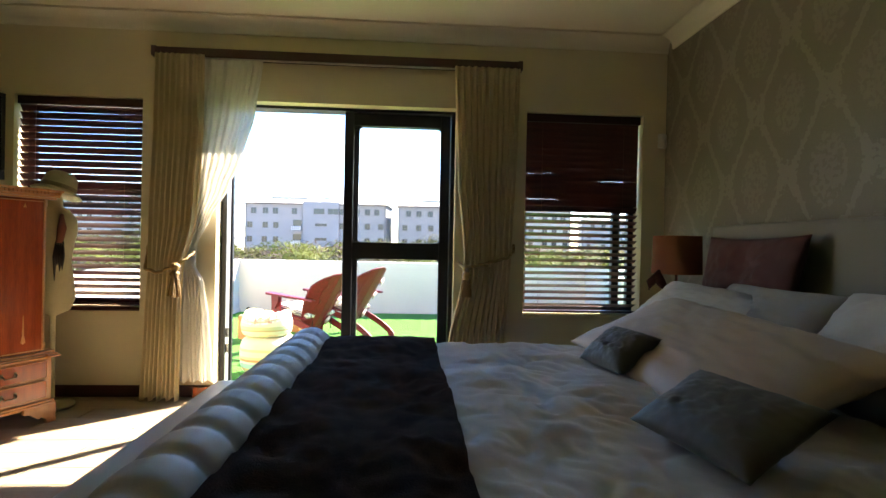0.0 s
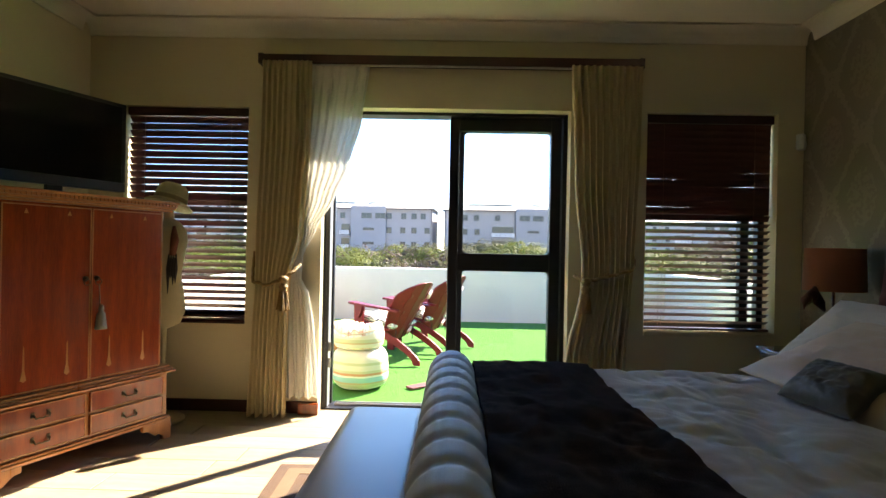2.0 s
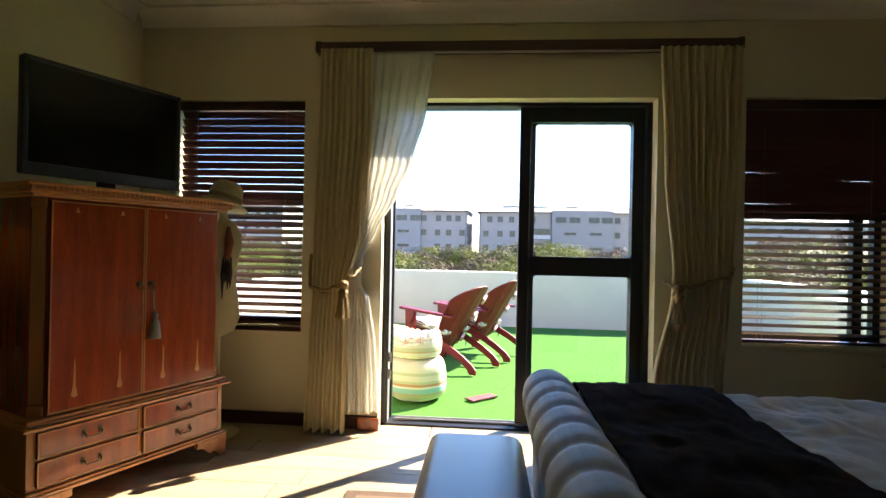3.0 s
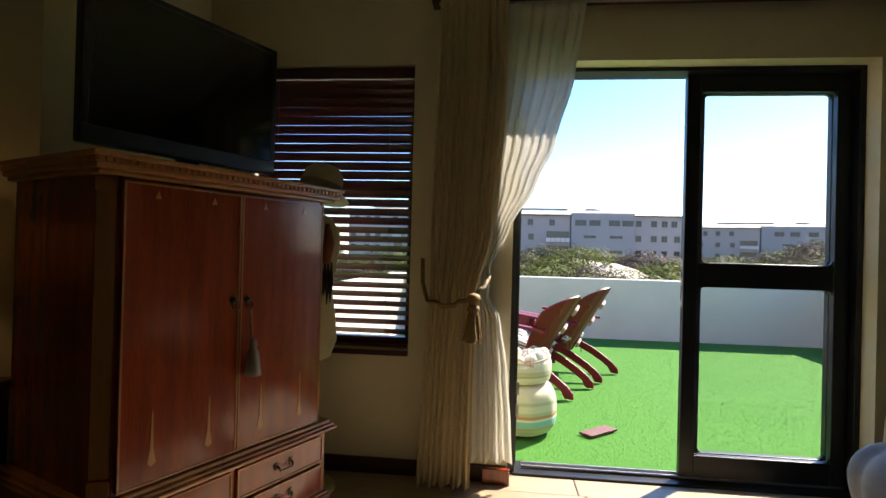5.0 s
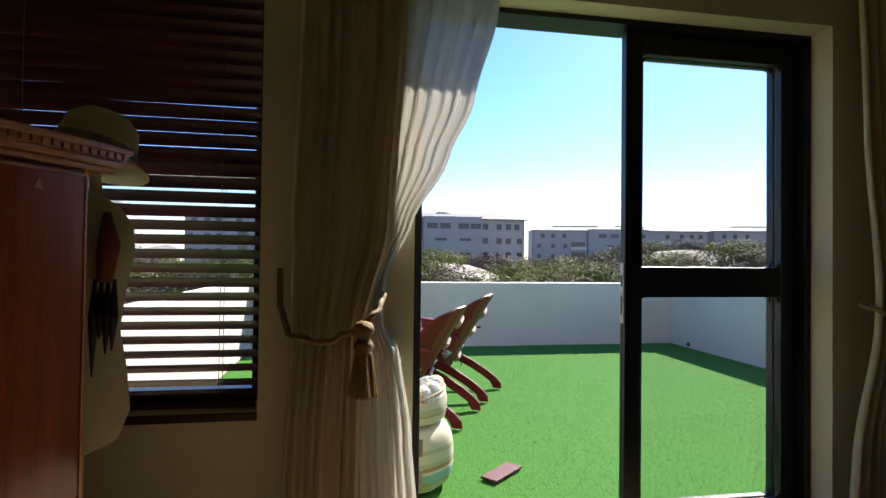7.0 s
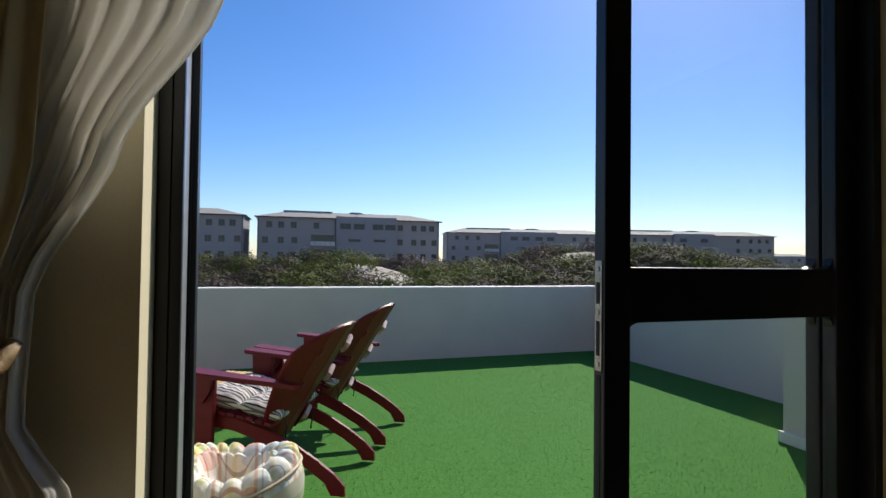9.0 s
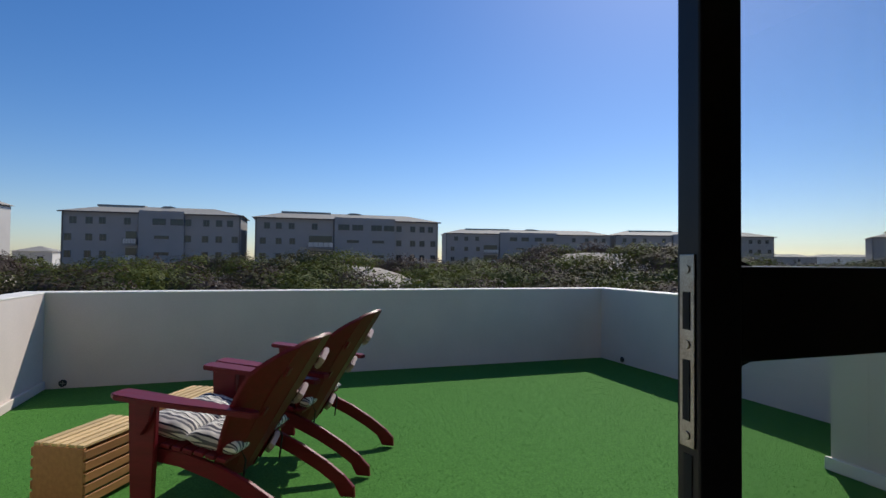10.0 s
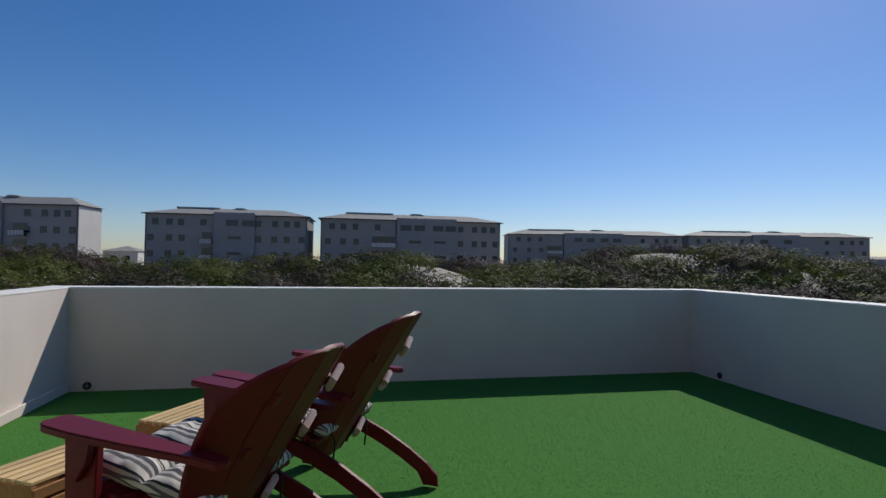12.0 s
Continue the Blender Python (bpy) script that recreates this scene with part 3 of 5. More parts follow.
        k = part("handle", bm, M["brass"], d, "antique brass ring pull", True)
        bm = bmesh.new()
        tube(bm, [(hx + 0.016 * math.sin(t), 0.024, 0.973 + 0.016 * math.cos(t)) for t in (2 * math.pi * i / 14 for i in range(15))], 0.0025, 6)
        part("ring", bm, M["brass"], d, "", True)
    # cornice with dentils
    for over, z0, z1 in ((0.008, 1.372, 1.386), (0.022, 1.386, 1.402), (0.036, 1.418, 1.434)):
        part("cornice_moulding", boxes((0.004 - over, CW - 0.004 + over, -CD, over, z0, z1), bevel=0.004), M["cherry_light"], c)
    part("cornice_core", boxes((-0.022, CW + 0.022, -CD, 0.024, 1.402, 1.418)), M["cherry_light"], c)
    dm = mesh_of("dentil", boxes((-0.006, 0.006, 0, 0.008, 1.404, 1.417)), M["cherry_light"])
    for i in range(46):
        o = new("dentil", dm)
        o.parent = c
        o.matrix_local = Matrix.Translation((-0.012 + i * (CW + 0.024) / 45, 0.024, 0))
    return c


cabinet()
M["tassel"] = material("grey_silk_tassel", (0.26, 0.23, 0.17), 0.6, scale=80, fine=500, bump=0.4)
ts = thing("key_tassel", "grey silk key tassel hanging on cabinet door", "tassel", cabm @ Matrix.Translation((0, 0, 0.067)))
bm = bmesh.new()
tube(bm, [(CW / 2 - 0.03, 0.03, 0.89), (CW / 2 - 0.034, 0.031, 0.82), (CW / 2 - 0.036, 0.03, 0.775)], 0.003, 6)
part("cord", bm, M["tassel"], ts)
bm = bmesh.new()
lathe(bm, [(0.005, 0.785), (0.012, 0.775), (0.014, 0.76), (0.010, 0.752), (0.020, 0.735), (0.026, 0.68), (0.030, 0.655)], 18, Matrix.Translation((CW / 2 - 0.036, 0.041, 0)))
part("skirt", bm, M["tassel"], ts, "", True)

# ---- television ----
M["black_plastic"] = material("black_plastic", (0.012, 0.012, 0.014), 0.3, vary=0.1, fine=300, bump=0.02)
M["screen"] = material("black_screen_glass", (0.004, 0.004, 0.005), 0.08, vary=0.05, bump=0.0)
M["bezel_grey"] = material("dark_grey_bezel", (0.022, 0.023, 0.027), 0.35, bump=0.0)
a_, b_ = Vector((-2.165, -0.655, 0)), Vector((-2.463, -1.342, 0))
ux = (b_ - a_).normalized()
uy = Vector((0, 0, 1)).cross(ux)
tvm = Matrix(((ux.x, uy.x, 0, a_.x), (ux.y, uy.y, 0, a_.y), (0, 0, 1, 1.4515), (0, 0, 0, 1)))
tw = (b_ - a_).length
tv = thing("television", "black flat screen television standing on the cabinet", "television", tvm)
part("housing", boxes((0, tw, -0.045, 0.0, 0.045, 0.565), (0.08, tw - 0.08, -0.085, -0.045, 0.1, 0.45), bevel=0.008), M["black_plastic"], tv)
part("screen", boxes((0.022, tw - 0.022, 0.0005, 0.004, 0.10, 0.545)), M["screen"], tv, "dark switched-off screen")
part("bezel", boxes((0.0, tw, 0.0, 0.008, 0.045, 0.098), bevel=0.003), M["bezel_grey"], tv)
part("bezel", boxes((0.0, 0.02, 0.0, 0.007, 0.1, 0.565), bevel=0.002), M["black_plastic"], tv)
part("bezel", boxes((tw - 0.02, tw, 0.0, 0.007, 0.1, 0.565), bevel=0.002), M["black_plastic"], tv)
part("bezel", boxes((0.02, tw - 0.02, 0.0, 0.007, 0.547, 0.565), bevel=0.002), M["black_plastic"], tv)
bm = bmesh.new()
box(bm, tw / 2 - 0.04, tw / 2 + 0.04, -0.045, -0.015, 0.008, 0.05, 0.004)
part("neck", bm, M["black_plastic"], tv)
part("stand", boxes((tw / 2 - 0.2, tw / 2 + 0.2, -0.13, 0.06, 0.0, 0.012), bevel=0.004), M["black_plastic"], tv)

# ---- dress stand with hat ----
M["linen"] = material("cream_linen", (0.50, 0.44, 0.28), 0.9, fine=300, bump=0.2)
M["straw"] = material("cream_straw", (0.55, 0.47, 0.30), 0.8, scale=20, fine=200, bump=0.5, dist=0.004)
M["band"] = material("tan_hat_band", (0.30, 0.23, 0.14), 0.7)
sx, sy = -2.13, -0.25
bm = bmesh.new()
lathe(bm, [(0.14, 0), (0.14, 0.02), (0.02, 0.04), (0.018, 0.62), (0.10, 0.66), (0.13, 0.74), (0.12, 0.86), (0.10, 0.98), (0.115, 1.1), (0.135, 1.2), (0.13, 1.28), (0.09, 1.34), (0.05, 1.365), (0.045, 1.43), (0.055, 1.45)], 24, Matrix.Translation((sx, sy, 0)))
single("dress_stand", bm, M["linen"], "cream linen dress stand on turned foot", "dress stand", smooth=True)
hat = thing("hat", "cream straw hat with tan band on dress stand", "hat", pose(sx + 0.04, sy - 0.03, 1.475, -14, 10, 0))
bm = bmesh.new()
lathe(bm, [(0.145, -0.03), (0.15, -0.024), (0.125, -0.006), (0.102, 0.004), (0.10, 0.05), (0.092, 0.095), (0.066, 0.122), (0.025, 0.13), (0.002, 0.124)], 28)
part("crown", bm, M["straw"], hat, "", True)
bm = bmesh.new()
lathe(bm, [(0.105, 0.006), (0.104, 0.032), (0.096, 0.032), (0.096, 0.006)], 28)
part("band", bm, M["band"], hat)
M["feather"] = material("dark_feather", (0.015, 0.012, 0.012), 0.7)
fe = thing("feather_pendant", "dark feather pendant hanging from dress stand", "ornament")
M["rust"] = material("rust_scarf", (0.20, 0.06, 0.035), 0.8)
bm = bmesh.new()
tube(bm, [(sx + 0.10, sy - 0.08, 1.31), (sx + 0.115, sy - 0.10, 1.22), (sx + 0.11, sy - 0.115, 1.12)], [0.01, 0.028, 0.02], 8)
part("scarf", bm, M["rust"], fe, "rust red scarf knot", True)
for k in range(4):
    bm = bmesh.new()
    dx, dz = -0.02 + 0.016 * k, 0.07 * (k % 2) + 0.03 * (k % 3)
    tube(bm, [(sx + 0.11 + dx, sy - 0.12, 1.13), (sx + 0.112 + dx, sy - 0.13, 1.03), (sx + 0.108 + dx, sy - 0.125, 0.87 + dz)], [0.004, 0.014, 0.002], 6)
    part("feather", bm, M["feather"], fe)

# ---- recess: lit lamp and picture on the left ----
M["gilt"] = material("dark_gilt_frame", (0.10, 0.07, 0.04), 0.5, 0.3)
M["print"] = material("dark_print", (0.10, 0.075, 0.05), 0.5, scale=8, fine=60, color2=(0.03, 0.025, 0.02))
pf = thing("picture_frame", "dark framed print hanging on recess wall", "picture")
part("frame", boxes((XW, XW + 0.03, -2.0, -1.96, 1.55, 2.2), (XW, XW + 0.03, -1.55, -1.51, 1.55, 2.2), (XW, XW + 0.03, -1.96, -1.55, 1.55, 1.59), (XW, XW + 0.03, -1.96, -1.55, 2.16, 2.2)), M["gilt"], pf)
part("print", boxes((XW, XW + 0.012, -1.96, -1.55, 1.59, 2.16)), M["print"], pf)


def table_lamp(name, label, at, shade_mat, base_mat, r0, r1, zs0, zs1, group="", power=0, lit=(1, 0.6, 0.25)):
    lp = thing(name, label, "lamp", Matrix.Translation(at), group)
    bm = bmesh.new()
    lathe(bm, [(0.065, 0), (0.068, 0.012), (0.03, 0.025), (0.016, 0.05), (0.034, 0.085), (0.042, 0.12), (0.03, 0.16), (0.012, 0.19), (0.02, 0.21), (0.008, 0.23), (0.008, zs0 + 0.1)], 20)
    part("base", bm, base_mat, lp, "", True)
    bm = bmesh.new()
    n = 28
    for sgn, off in ((1, 0), (-1, 0.004)):
        rows = [[bm.verts.new(((r - off) * math.cos(a), (r - off) * math.sin(a), z)) for a in (2 * math.pi * i / n for i in range(n))] for r, z in ((r0, zs0), (r1, zs1))]
        for i in range(n):
            bm.faces.new((rows[0][i], rows[0][(i + 1) % n], rows[1][(i + 1) % n], rows[1][i]))
    part("shade", bm, shade_mat, lp, "", True)
    bm = bmesh.new()
    lathe(bm, [(0.008, zs0 + 0.1), (0.012, zs0 + 0.13), (0.028, zs0 + 0.16), (0.03, zs0 + 0.18), (0.02, zs0 + 0.21), (0.004, zs0 + 0.22)], 14)
    bulb = part("bulb", bm, M["bulb"], lp, "", True)
    if power:
        ld = bpy.data.lights.new("lamp_light", "POINT")
        ld.energy, ld.color, ld.shadow_soft_size = power, lit, 0.04
        lo = new("lamp_light", ld)
        lo.parent = lp
        lo.location = (0, 0, zs0 + 0.17)
    return lp


M["bulb"] = material("frosted_bulb", (0.8, 0.78, 0.7), 0.4, bump=0)
M["parchment"] = cloth_material("parchment_shade", (0.62, 0.42, 0.22), 0.55)
M["terracotta_shade"] = cloth_material("terracotta_shade", (0.34, 0.13, 0.07), 0.4)
M["wood_dark"] = wood("dark_wood", (0.05, 0.02, 0.012), (0.10, 0.045, 0.025), 0.4)
sd = thing("side_table", "small dark wooden side table in recess", "side table", Matrix.Translation((-3.13, -1.31, 0)))
part("top", boxes((-0.25, 0.25, -0.22, 0.22, 0.68, 0.71), bevel=0.006), M["wood_dark"], sd)
for x in (-0.21, 0.21):
    for y in (-0.18, 0.18):
        part("leg", boxes((x - 0.02, x + 0.02, y - 0.02, y + 0.02, 0, 0.68), bevel=0.004), M["wood_dark"], sd)
table_lamp("table_lamp", "lit table lamp with warm parchment shade", (-3.13, -1.31, 0.71), M["parchment"], M["brass"], 0.17, 0.12, 0.30, 0.55, power=0.4)


# ---- bed ----
M["satin"] = material("pale_grey_satin", (0.37, 0.365, 0.37), 0.55, vary=0.06, scale=3, fine=250, bump=0.08, sheen=0.3)
M["bench_cloth"] = material("ivory_leather", (0.43, 0.415, 0.38), 0.32, vary=0.04, scale=4, fine=250, bump=0.06)
M["duvet"] = material("ivory_satin_duvet", (0.54, 0.51, 0.525), 0.6, vary=0.06, scale=9, fine=60, bump=0.3, dist=0.006, sheen=0.1)
M["throw"] = material("dark_brown_fur", (0.042, 0.027, 0.023), 0.95, vary=0.3, scale=14, fine=260, bump=0.8, dist=0.01, spec=0.03)
M["beige"] = material("blush_beige_satin", (0.48, 0.36, 0.28), 0.5, vary=0.06, scale=4, fine=220, bump=0.1, sheen=0.3)
M["white_cotton"] = material("white_cotton", (0.54, 0.525, 0.52), 0.8, vary=0.05, scale=4, fine=220, bump=0.12, sheen=0.2)
M["grey_cotton"] = material("grey_cotton", (0.33, 0.32, 0.33), 0.8, vary=0.05, scale=4, fine=220, bump=0.12, sheen=0.2)
M["olive"] = material("dark_olive_satin", (0.05, 0.047, 0.033), 0.6, vary=0.03, scale=5, fine=200, bump=0.12, sheen=0.3)
M["burgundy"] = material("burgundy_velvet", (0.085, 0.021, 0.019), 0.8, vary=0.12, scale=5, fine=250, bump=0.2, sheen=0.06)
M["headboard"] = material("grey_suede_headboard", (0.25, 0.235, 0.20), 0.8, vary=0.1, scale=3, fine=300, bump=0.1)
BY0, BY1 = -3.20, -1.25                          # near and far side of the bed
bed = thing("bed", "upholstered bed with tufted scroll footboard", "bed")
part("base", boxes((-0.10, 2.16, BY0 + 0.02, BY1 - 0.03, 0.04, 0.36), bevel=0.02), M["satin"], bed)
part("mattress", boxes((-0.08, 2.15, BY0 + 0.03, BY1 - 0.04, 0.36, 0.60), bevel=0.05), M["white_cotton"], bed)
part("headboard", boxes((2.16, 2.262, BY0 - 0.35, -0.85, 0.0, 1.31), bevel=0.02), M["headboard"], bed, "grey suede headboard panel")
# footboard: a scroll drawn in by vertical tufts
prof = [(-0.095, 0.10), (-0.23, 0.10), (-0.245, 0.3), (-0.25, 0.48), (-0.275, 0.54)] + [(-0.19 + 0.106 * math.cos(a), 0.632 + 0.106 * math.sin(a)) for a in (radians(195 - k * 20) for k in range(12))] + [(-0.105, 0.58), (-0.095, 0.48)]
bm = bmesh.new()
nb = 12


def foot(u, v):
    k = v * (len(prof) - 1)
    i = min(int(k), len(prof) - 2)
    (x0, z0), (x1, z1) = prof[i], prof[i + 1]
    f = k - i
    x, z = x0 + (x1 - x0) * f, z0 + (z1 - z0) * f
    y = BY0 + 0.02 + (BY1 - BY0 - 0.03) * u
    groove = 1 - 0.10 * math.exp(-(((u * nb) % 1 - 0.5) / 0.16) ** 2)
    cx, cz = -0.19, 0.632
    w = max(0, min(1, (z - 0.28) / 0.2)) if x < -0.13 else max(0, min(1, (z - 0.58) / 0.1))
    edge = 1 - 0.35 * (abs(u - 0.5) * 2) ** 30
    g = 1 - (1 - groove) * w
    return ((cx + (x - cx) * g * edge), y, cz + (z - cz) * (g * edge if z > 0.5 else 1))


rows = grid_sheet(bm, nb * 10, 60, foot)
for e in (0, -1):
    bm.faces.new([r[e] for r in rows])
part("footboard", bm, M["satin"], bed, "tufted pale grey scroll footboard", True)


def wrinkle(x, y, s=1.0):
    return noise.noise(Vector((x * 3, y * 3, 1))) * 0.012 * s + noise.noise(Vector((x * 9, y * 7, 5))) * 0.007 * s + abs(noise.noise(Vector((x * 5 + 3, y * 4, 9)))) * 0.010 * s - abs(noise.noise(Vector((x * 12 + y * 5, y * 10 - x * 3, 4)))) * 0.010 * s


def draped(x0, x1, z, drop0, drop1, nx, ny, w, lift=0.0):
    """A cloth over the bed from side to side, hanging down on both."""
    r = 0.06

    def fn(u, v):
        x = x0 + (x1 - x0) * u
        L = (BY1 - BY0) + drop0 + drop1
        s = v * L - drop0
        if s < 0:
            y, zz = BY0 - 0.01 - lift, z - r + s
            off = 0.02 * math.sin(x * 14 + 1) * min(1, -s * 4)
            y -= abs(off)
        elif s > BY1 - BY0:
            d = s - (BY1 - BY0)
            y, zz = BY1 + 0.01 + lift, z - r - d
            y += abs(0.02 * math.sin(x * 13)) * min(1, d * 4)
        else:
            y = BY0 + s
            e = min(s, BY1 - BY0 - s)
            zz = z - (r * (1 - min(1, e / 0.12)) ** 2 if e < 0.12 else 0)
        return (x + 0.01 * noise.noise(Vector((x * 2, y * 3, 2))), y, zz + wrinkle(x, y, w))
    bm = bmesh.new()
    grid_sheet(bm, nx, ny, fn)
    return bm


dv = tagged(part("duvet", draped(-0.06, 1.62, 0.640, 0.30, 0.30, 190, 210, 1.7), M["duvet"], None, "", True), "rumpled ivory satin duvet on the bed", "duvet")
dv.modifiers.new("thickness", "SOLIDIFY").thickness = -0.02
tb = draped(-0.092, 0.425, 0.678, 0.38, 0.36, 70, 140, 2.0, 0.02)
tw_ = tagged(part("throw", tb, M["throw"], None, "", True), "dark brown fur throw across the bed foot", "throw")
tw_.modifiers.new("thickness", "SOLIDIFY").thickness = -0.012


def pillow_mesh(name, w, d, h, mat, seed, dent=0.0, fold=1.0):
    bm = bmesh.new()
    n = 40

    def fn(sgn):
        def f(u, v):
            a, b = u * 2 - 1, v * 2 - 1
            t = max(0, (1 - abs(a) ** 3.2)) ** 0.55 * max(0, (1 - abs(b) ** 3.2)) ** 0.55
            pin = 1 - 0.06 * (1 - t)
            q = Vector((a * 2 + seed, b * 2, sgn))
            z = sgn * h / 2 * t * (1 + 0.16 * noise.noise(q * 1.7)) + fold * 0.012 * noise.noise(q * 4) * t + sgn * fold * 0.010 * abs(noise.noise(Vector((a * 3 + seed, b * 9, sgn)))) * t - sgn * fold * 0.012 * abs(noise.noise(Vector((a * 11 + b * 4, seed, sgn)))) * t
            z -= dent * math.exp(-(a * a) / 0.05) * (b + 1) * 0.5 * t
            return (a * w / 2 * (1 - 0.07 * (1 - b * b) * 0.9 * (abs(a) > 0.02)), b * d / 2 * (1 - 0.06 * (1 - a * a)), z)
        return f
    r1, r2 = grid_sheet(bm, n, n, fn(1)), grid_sheet(bm, n, n, fn(-1))
    bmesh.ops.remove_doubles(bm, verts=bm.verts, dist=0.0012)
    me = mesh_of(name, bm, mat, True)
    return me


def pillow(name, label, w, d, h, mat, m, seed, group="pillows on the bed", piping=None, dent=0.0):
    ob = new(name, pillow_mesh(name, w, d, h, mat, seed, dent, 0.4 if "cushion" in name else 1.0))
    ob.matrix_world = m
    return tagged(ob, label, "cushion" if "cushion" in name else "pillow", group)


pillow("pillow", "burgundy velvet pillow leaning on the headboard", 0.80, 0.60, 0.14, M["burgundy"], pose(2.04, -1.36, 0.945, 80, 0, -90), 3, dent=0.03)
pillow("pillow", "burgundy velvet pillow leaning on the headboard", 0.90, 0.60, 0.14, M["burgundy"], pose(2.04, -2.63, 0.945, 80, 0, -90), 13, dent=0.03)
pillow("pillow", "grey cotton pillow leaning on burgundy pillow", 0.80, 0.48, 0.16, M["grey_cotton"], pose(1.86, -1.70, 0.80, 52, 0, -91), 15)
pillow("pillow", "white cotton pillow leaning on burgundy pillow", 0.86, 0.50, 0.18, M["white_cotton"], pose(1.74, -1.36, 0.795, 40, 2, -84), 5)
pillow("pillow", "white cotton pillow leaning on burgundy pillow", 0.86, 0.50, 0.20, M["white_cotton"], pose(1.80, -2.56, 0.83, 50, -2, -91), 6)
pillow("pillow", "large blush beige satin pillow lying askew", 1.42, 0.58, 0.17, M["beige"], pose(1.40, -2.03, 0.765, 24, 2, -90), 7)
pillow("cushion", "dark olive satin cushion lying near the far bed edge", 0.31, 0.22, 0.11, M["olive"], pose(1.15, -1.91, 0.745, 36, 0, -80), 9, "olive cushions on the bed")
pillow("cushion", "dark olive satin cushion leaning on beige pillow", 0.42, 0.26, 0.09, M["olive"], pose(1.05, -2.79, 0.75, 30, 0, -80), 10, "olive cushions on the bed")

# ---- bench at the foot of the bed, rug ----
bn = thing("bench", "ivory upholstered bench at the bed foot", "bench")
bm = bmesh.new()
box(bm, -0.655, -0.29, BY0 + 0.1, -1.36, 0.24, 0.48, 0.05, 5)
part("seat", bm, M["bench_cloth"], bn, "", True)
part("plinth", boxes((-0.64, -0.305, BY0 + 0.115, -1.375, 0.07, 0.24), bevel=0.01), M["bench_cloth"], bn)
for x in (-0.61, -0.335):
    for y in (BY0 + 0.16, -1.42):
        bm = bmesh.new()
        lathe(bm, [(0.018, 0.012), (0.028, 0.03), (0.03, 0.07)], 12, Matrix.Translation((x, y, 0)))
        part("foot", bm, M["wood_dark"], bn, "", True)
M["rug"] = material("brown_woven_rug", (0.10, 0.055, 0.032), 0.95, scale=14, fine=260, color2=(0.05, 0.03, 0.02), bump=0.6)
M["rug_band"] = material("tan_rug_border", (0.15, 0.095, 0.055), 0.95, fine=260, bump=0.6)
rug = thing("rug", "brown woven rug with tan border under the bed", "rug", pose(0.35, -2.45, 0.0, 0, 0, 2))
part("woven_field", boxes((-1.40, 1.3, -1.6, 1.58, 0.001, 0.012), bevel=0.004), M["rug"], rug)
part("border", boxes((-1.34, -1.27, -1.55, 1.52, 0.012, 0.0145)), M["rug_band"], rug)
part("border", boxes((-1.27, 1.25, 1.45, 1.52, 0.012, 0.0145)), M["rug_band"], rug)

# ---- nightstand, lamp, ornament, sensor ----
M["mirror_silver"] = material("silvered_mirror_panel", (0.55, 0.56, 0.58), 0.12, 0.9, vary=0.05, bump=0.01)
ns = thing("nightstand", "silver mirrored nightstand beside the bed", "nightstand", Matrix.Translation((2.035, -0.53, 0)))
part("body", boxes((-0.20, 0.20, -0.26, 0.26, 0.05, 0.58), bevel=0.006), M["mirror_silver"], ns)
part("top", boxes((-0.215, 0.215, -0.28, 0.28, 0.58, 0.605), bevel=0.008), M["mirror_silver"], ns)
for z in (0.08, 0.33):
    d = part("drawer", boxes((-0.208, -0.198, -0.24, 0.24, z, z + 0.22), bevel=0.003), M["mirror_silver"], ns)
    bm = bmesh.new()
    tube(bm, [(-0.208, -0.06, z + 0.11), (-0.228, -0.06, z + 0.11), (-0.228, 0.06, z + 0.11), (-0.208, 0.06, z + 0.11)], 0.005, 8)
    part("handle", bm, M["steel"], d)
for x in (-0.17, 0.17):
    for y in (-0.23, 0.23):
        bm = bmesh.new()
        cyl(bm, (x, y, 0), (x, y, 0.05), 0.016, 0.022)
        part("foot", bm, M["steel"], ns)
bl = table_lamp("table_lamp", "unlit bedside lamp with terracotta shade and bow", (2.06, -0.62, 0.605), M["terracotta_shade"], M["mirror_silver"], 0.158, 0.150, 0.395, 0.645)
for k, (dx, dz, rot) in enumerate(((0.0, 0.0, 20), (-0.04, -0.03, -30), (0.035, -0.04, 60))):
    bm = bmesh.new()
    tube(bm, [(-0.15, -0.06, 0.42), (-0.17 + dx, -0.075, 0.37 + dz), (-0.155 + dx * 1.6, -0.07, 0.32 + dz)], [0.008, 0.03, 0.006], 8)
    part("bow", bm, M["burgundy"], bl, "dark red ribbon bow", True)
M["white_gloss"] = material("white_glazed", (0.75, 0.73, 0.70), 0.25, bump=0.02)
orn = thing("ornament", "small white glazed ornament on the nightstand", "ornament", pose(1.90, -0.72, 0.605, 0, 0, 30))
bm = bmesh.new()
lathe(bm, [(0.03, 0), (0.042, 0.02), (0.045, 0.05), (0.03, 0.08), (0.018, 0.10), (0.022, 0.115)], 18)
part("vase", bm, M["white_gloss"], orn, "", True)
bm = bmesh.new()
tube(bm, [(0.02 * math.cos(t), -0.045, 0.055 + 0.03 * math.sin(t)) for t in (2 * math.pi * i / 12 for i in range(13))], 0.006, 6)
part("bow", bm, M["gold"], orn)
M["white_plastic"] = material("white_plastic", (0.7, 0.68, 0.62), 0.4, bump=0.02)
sen = thing("alarm_sensor", "white plastic alarm sensor in the wall corner", "alarm sensor", pose(XR - 0.055, -0.045, 1.94, 0, 0, 45))
part("housing", boxes((-0.035, 0.035, -0.03, 0.02, 0, 0.11), bevel=0.01), M["white_plastic"], sen)
